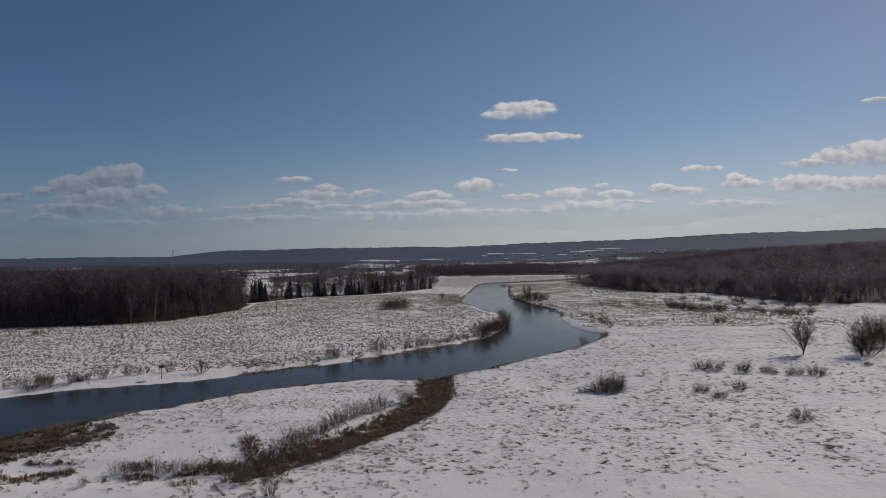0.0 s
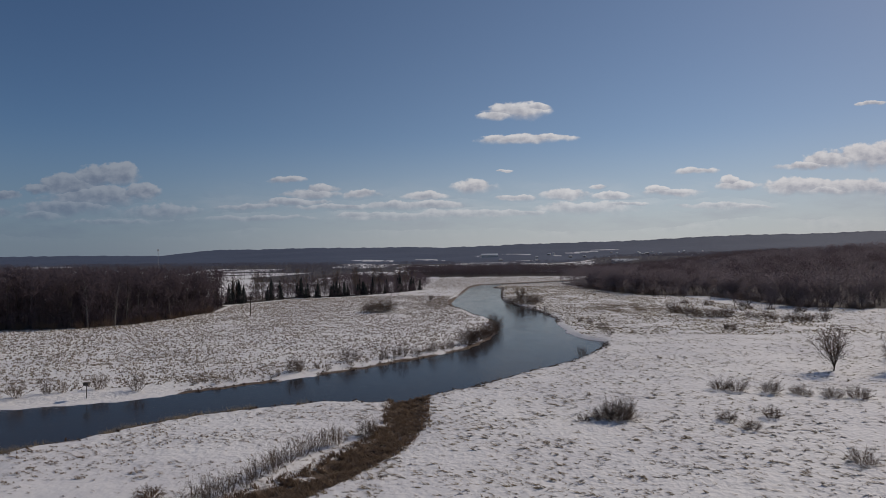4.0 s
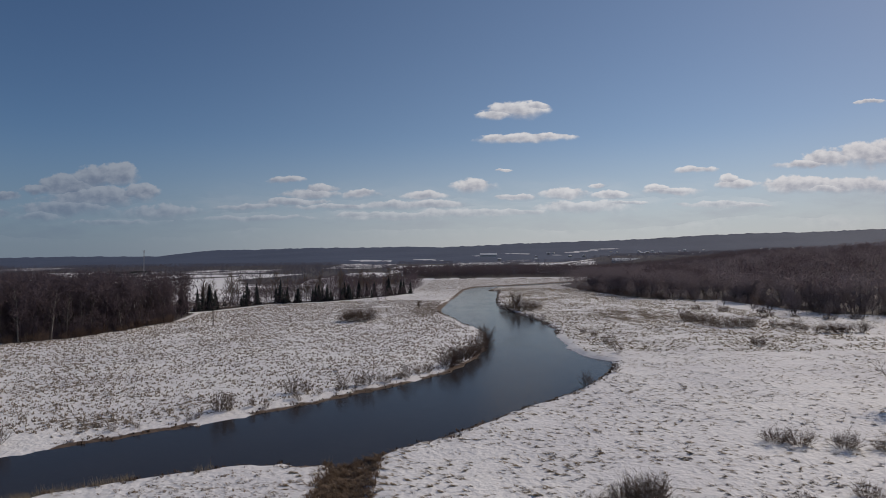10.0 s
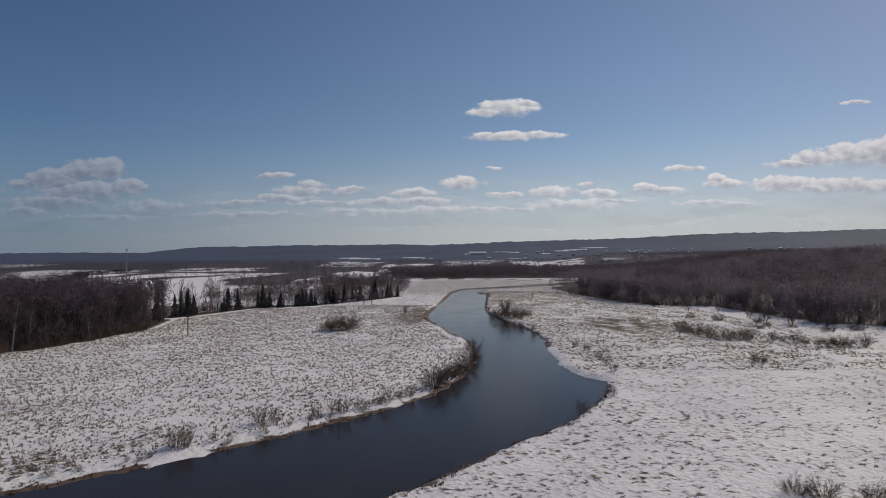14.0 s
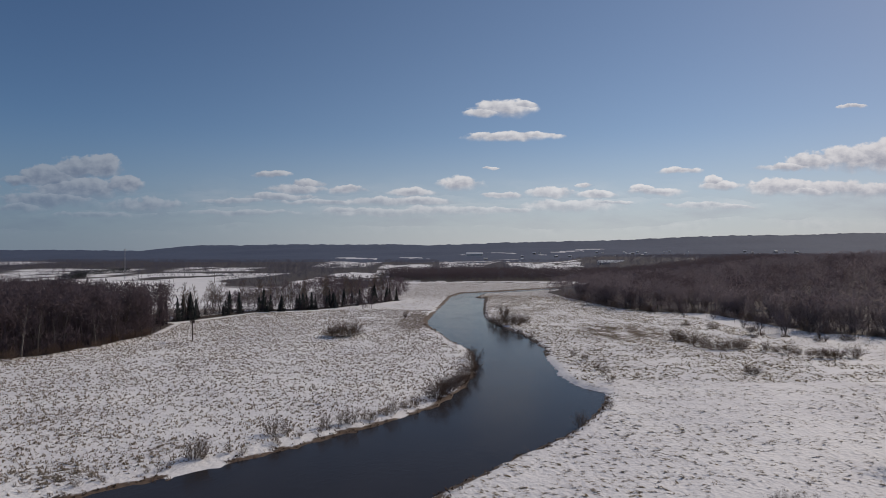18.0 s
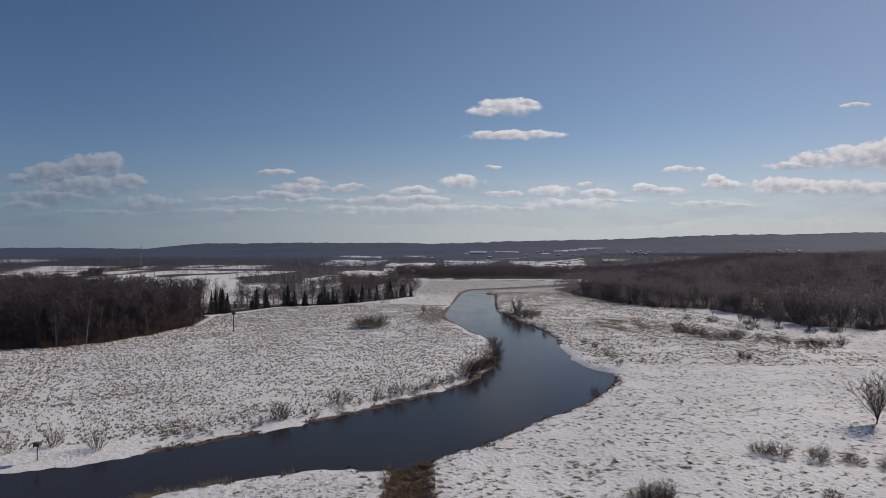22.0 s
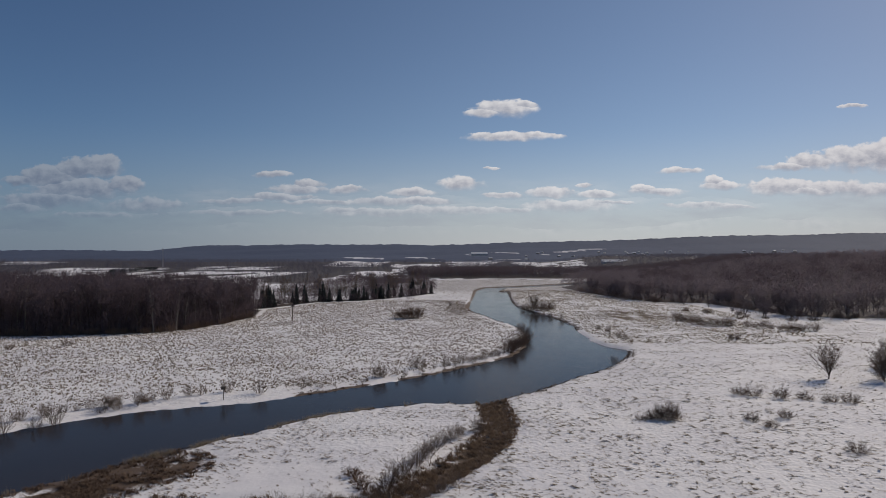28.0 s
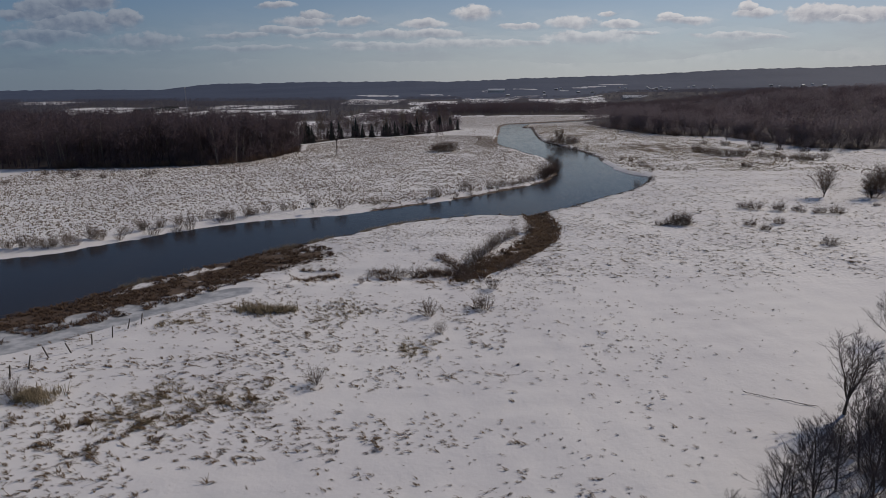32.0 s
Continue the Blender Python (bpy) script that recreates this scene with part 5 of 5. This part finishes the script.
def utility_pole(x, y):
    ob = thing("utility_pole", "wooden utility pole in the far snowy field", "pole", group="poles in the far field", at=(x, y, height_at(x, y)))
    d = ([], [])
    tube(d, [Vector((0, 0, -0.3)), Vector((0, 0, 6)), Vector((0, 0, 12))], [0.22, 0.18, 0.14], 6)
    part("pole", d, POST, ob)
    d = ([], [])
    box(d, (-1.3, -0.08, 11.1), (1.3, 0.08, 11.3))
    part("crossarm", d, POST, ob)


for x, y in ((-300, 690), (-232, 705), (-172, 716), (-118, 728)):
    utility_pole(x, y)


def make_house(name, label, wide, deep, tall, wall_mat):
    ob = thing(name, label, "building")
    d = ([], [])
    box(d, (-wide / 2, -deep / 2, -1), (wide / 2, deep / 2, tall))
    part("wall", d, wall_mat, ob)
    w, e, r = wide / 2 + 0.4, deep / 2 + 0.5, tall + deep * 0.28
    d = ([(-w, -e, tall), (w, -e, tall), (w, e, tall), (-w, e, tall), (-w, 0, r), (w, 0, r)],
         [(0, 1, 5, 4), (2, 3, 4, 5), (0, 4, 3), (1, 2, 5), (0, 3, 2, 1)])
    part("roof", d, ROOF_SNOW, ob, "snow-covered roof")
    for k in range(max(2, int(wide / 4))):
        x = -wide / 2 + wide * (k + 0.5) / max(2, int(wide / 4))
        d = ([], [])
        box(d, (x - 0.6, -deep / 2 - 0.05, tall * 0.45), (x + 0.6, -deep / 2 + 0.05, tall * 0.75))
        part("window", d, PANE, ob)
    return ob


house_kinds = [make_house("house", "small far house with a snowy roof", 12, 9, 5, WALL_PALE), make_house("house", "far dull-sided house with a snowy roof", 16, 10, 6, WALL_DULL)]
g = random.Random(15)
for k in range(34):
    f = g.random()
    x, y = g.uniform(100, 1300) + 300 * f, 2450 + 500 * f
    group_of(placed(g.choice(house_kinds), x, y, 6 + 26 * f + 0.012 * max(x, 0), g.uniform(-0.5, 0.5), g.uniform(0.5, 0.95)), "houses of the far village")
for ob in house_kinds:
    for o in (*ob.children_recursive, ob):
        bpy.data.objects.remove(o)
hall = make_house("long_hall", "long pale hall with a snowy roof in the valley", 62, 22, 7, WALL_PALE)
hall.location = (390, 1560, 4)
hall = make_house("long_hall", "large white building on the far slope", 70, 24, 9, WALL_PALE)
hall.location = (100, 2700, 24)
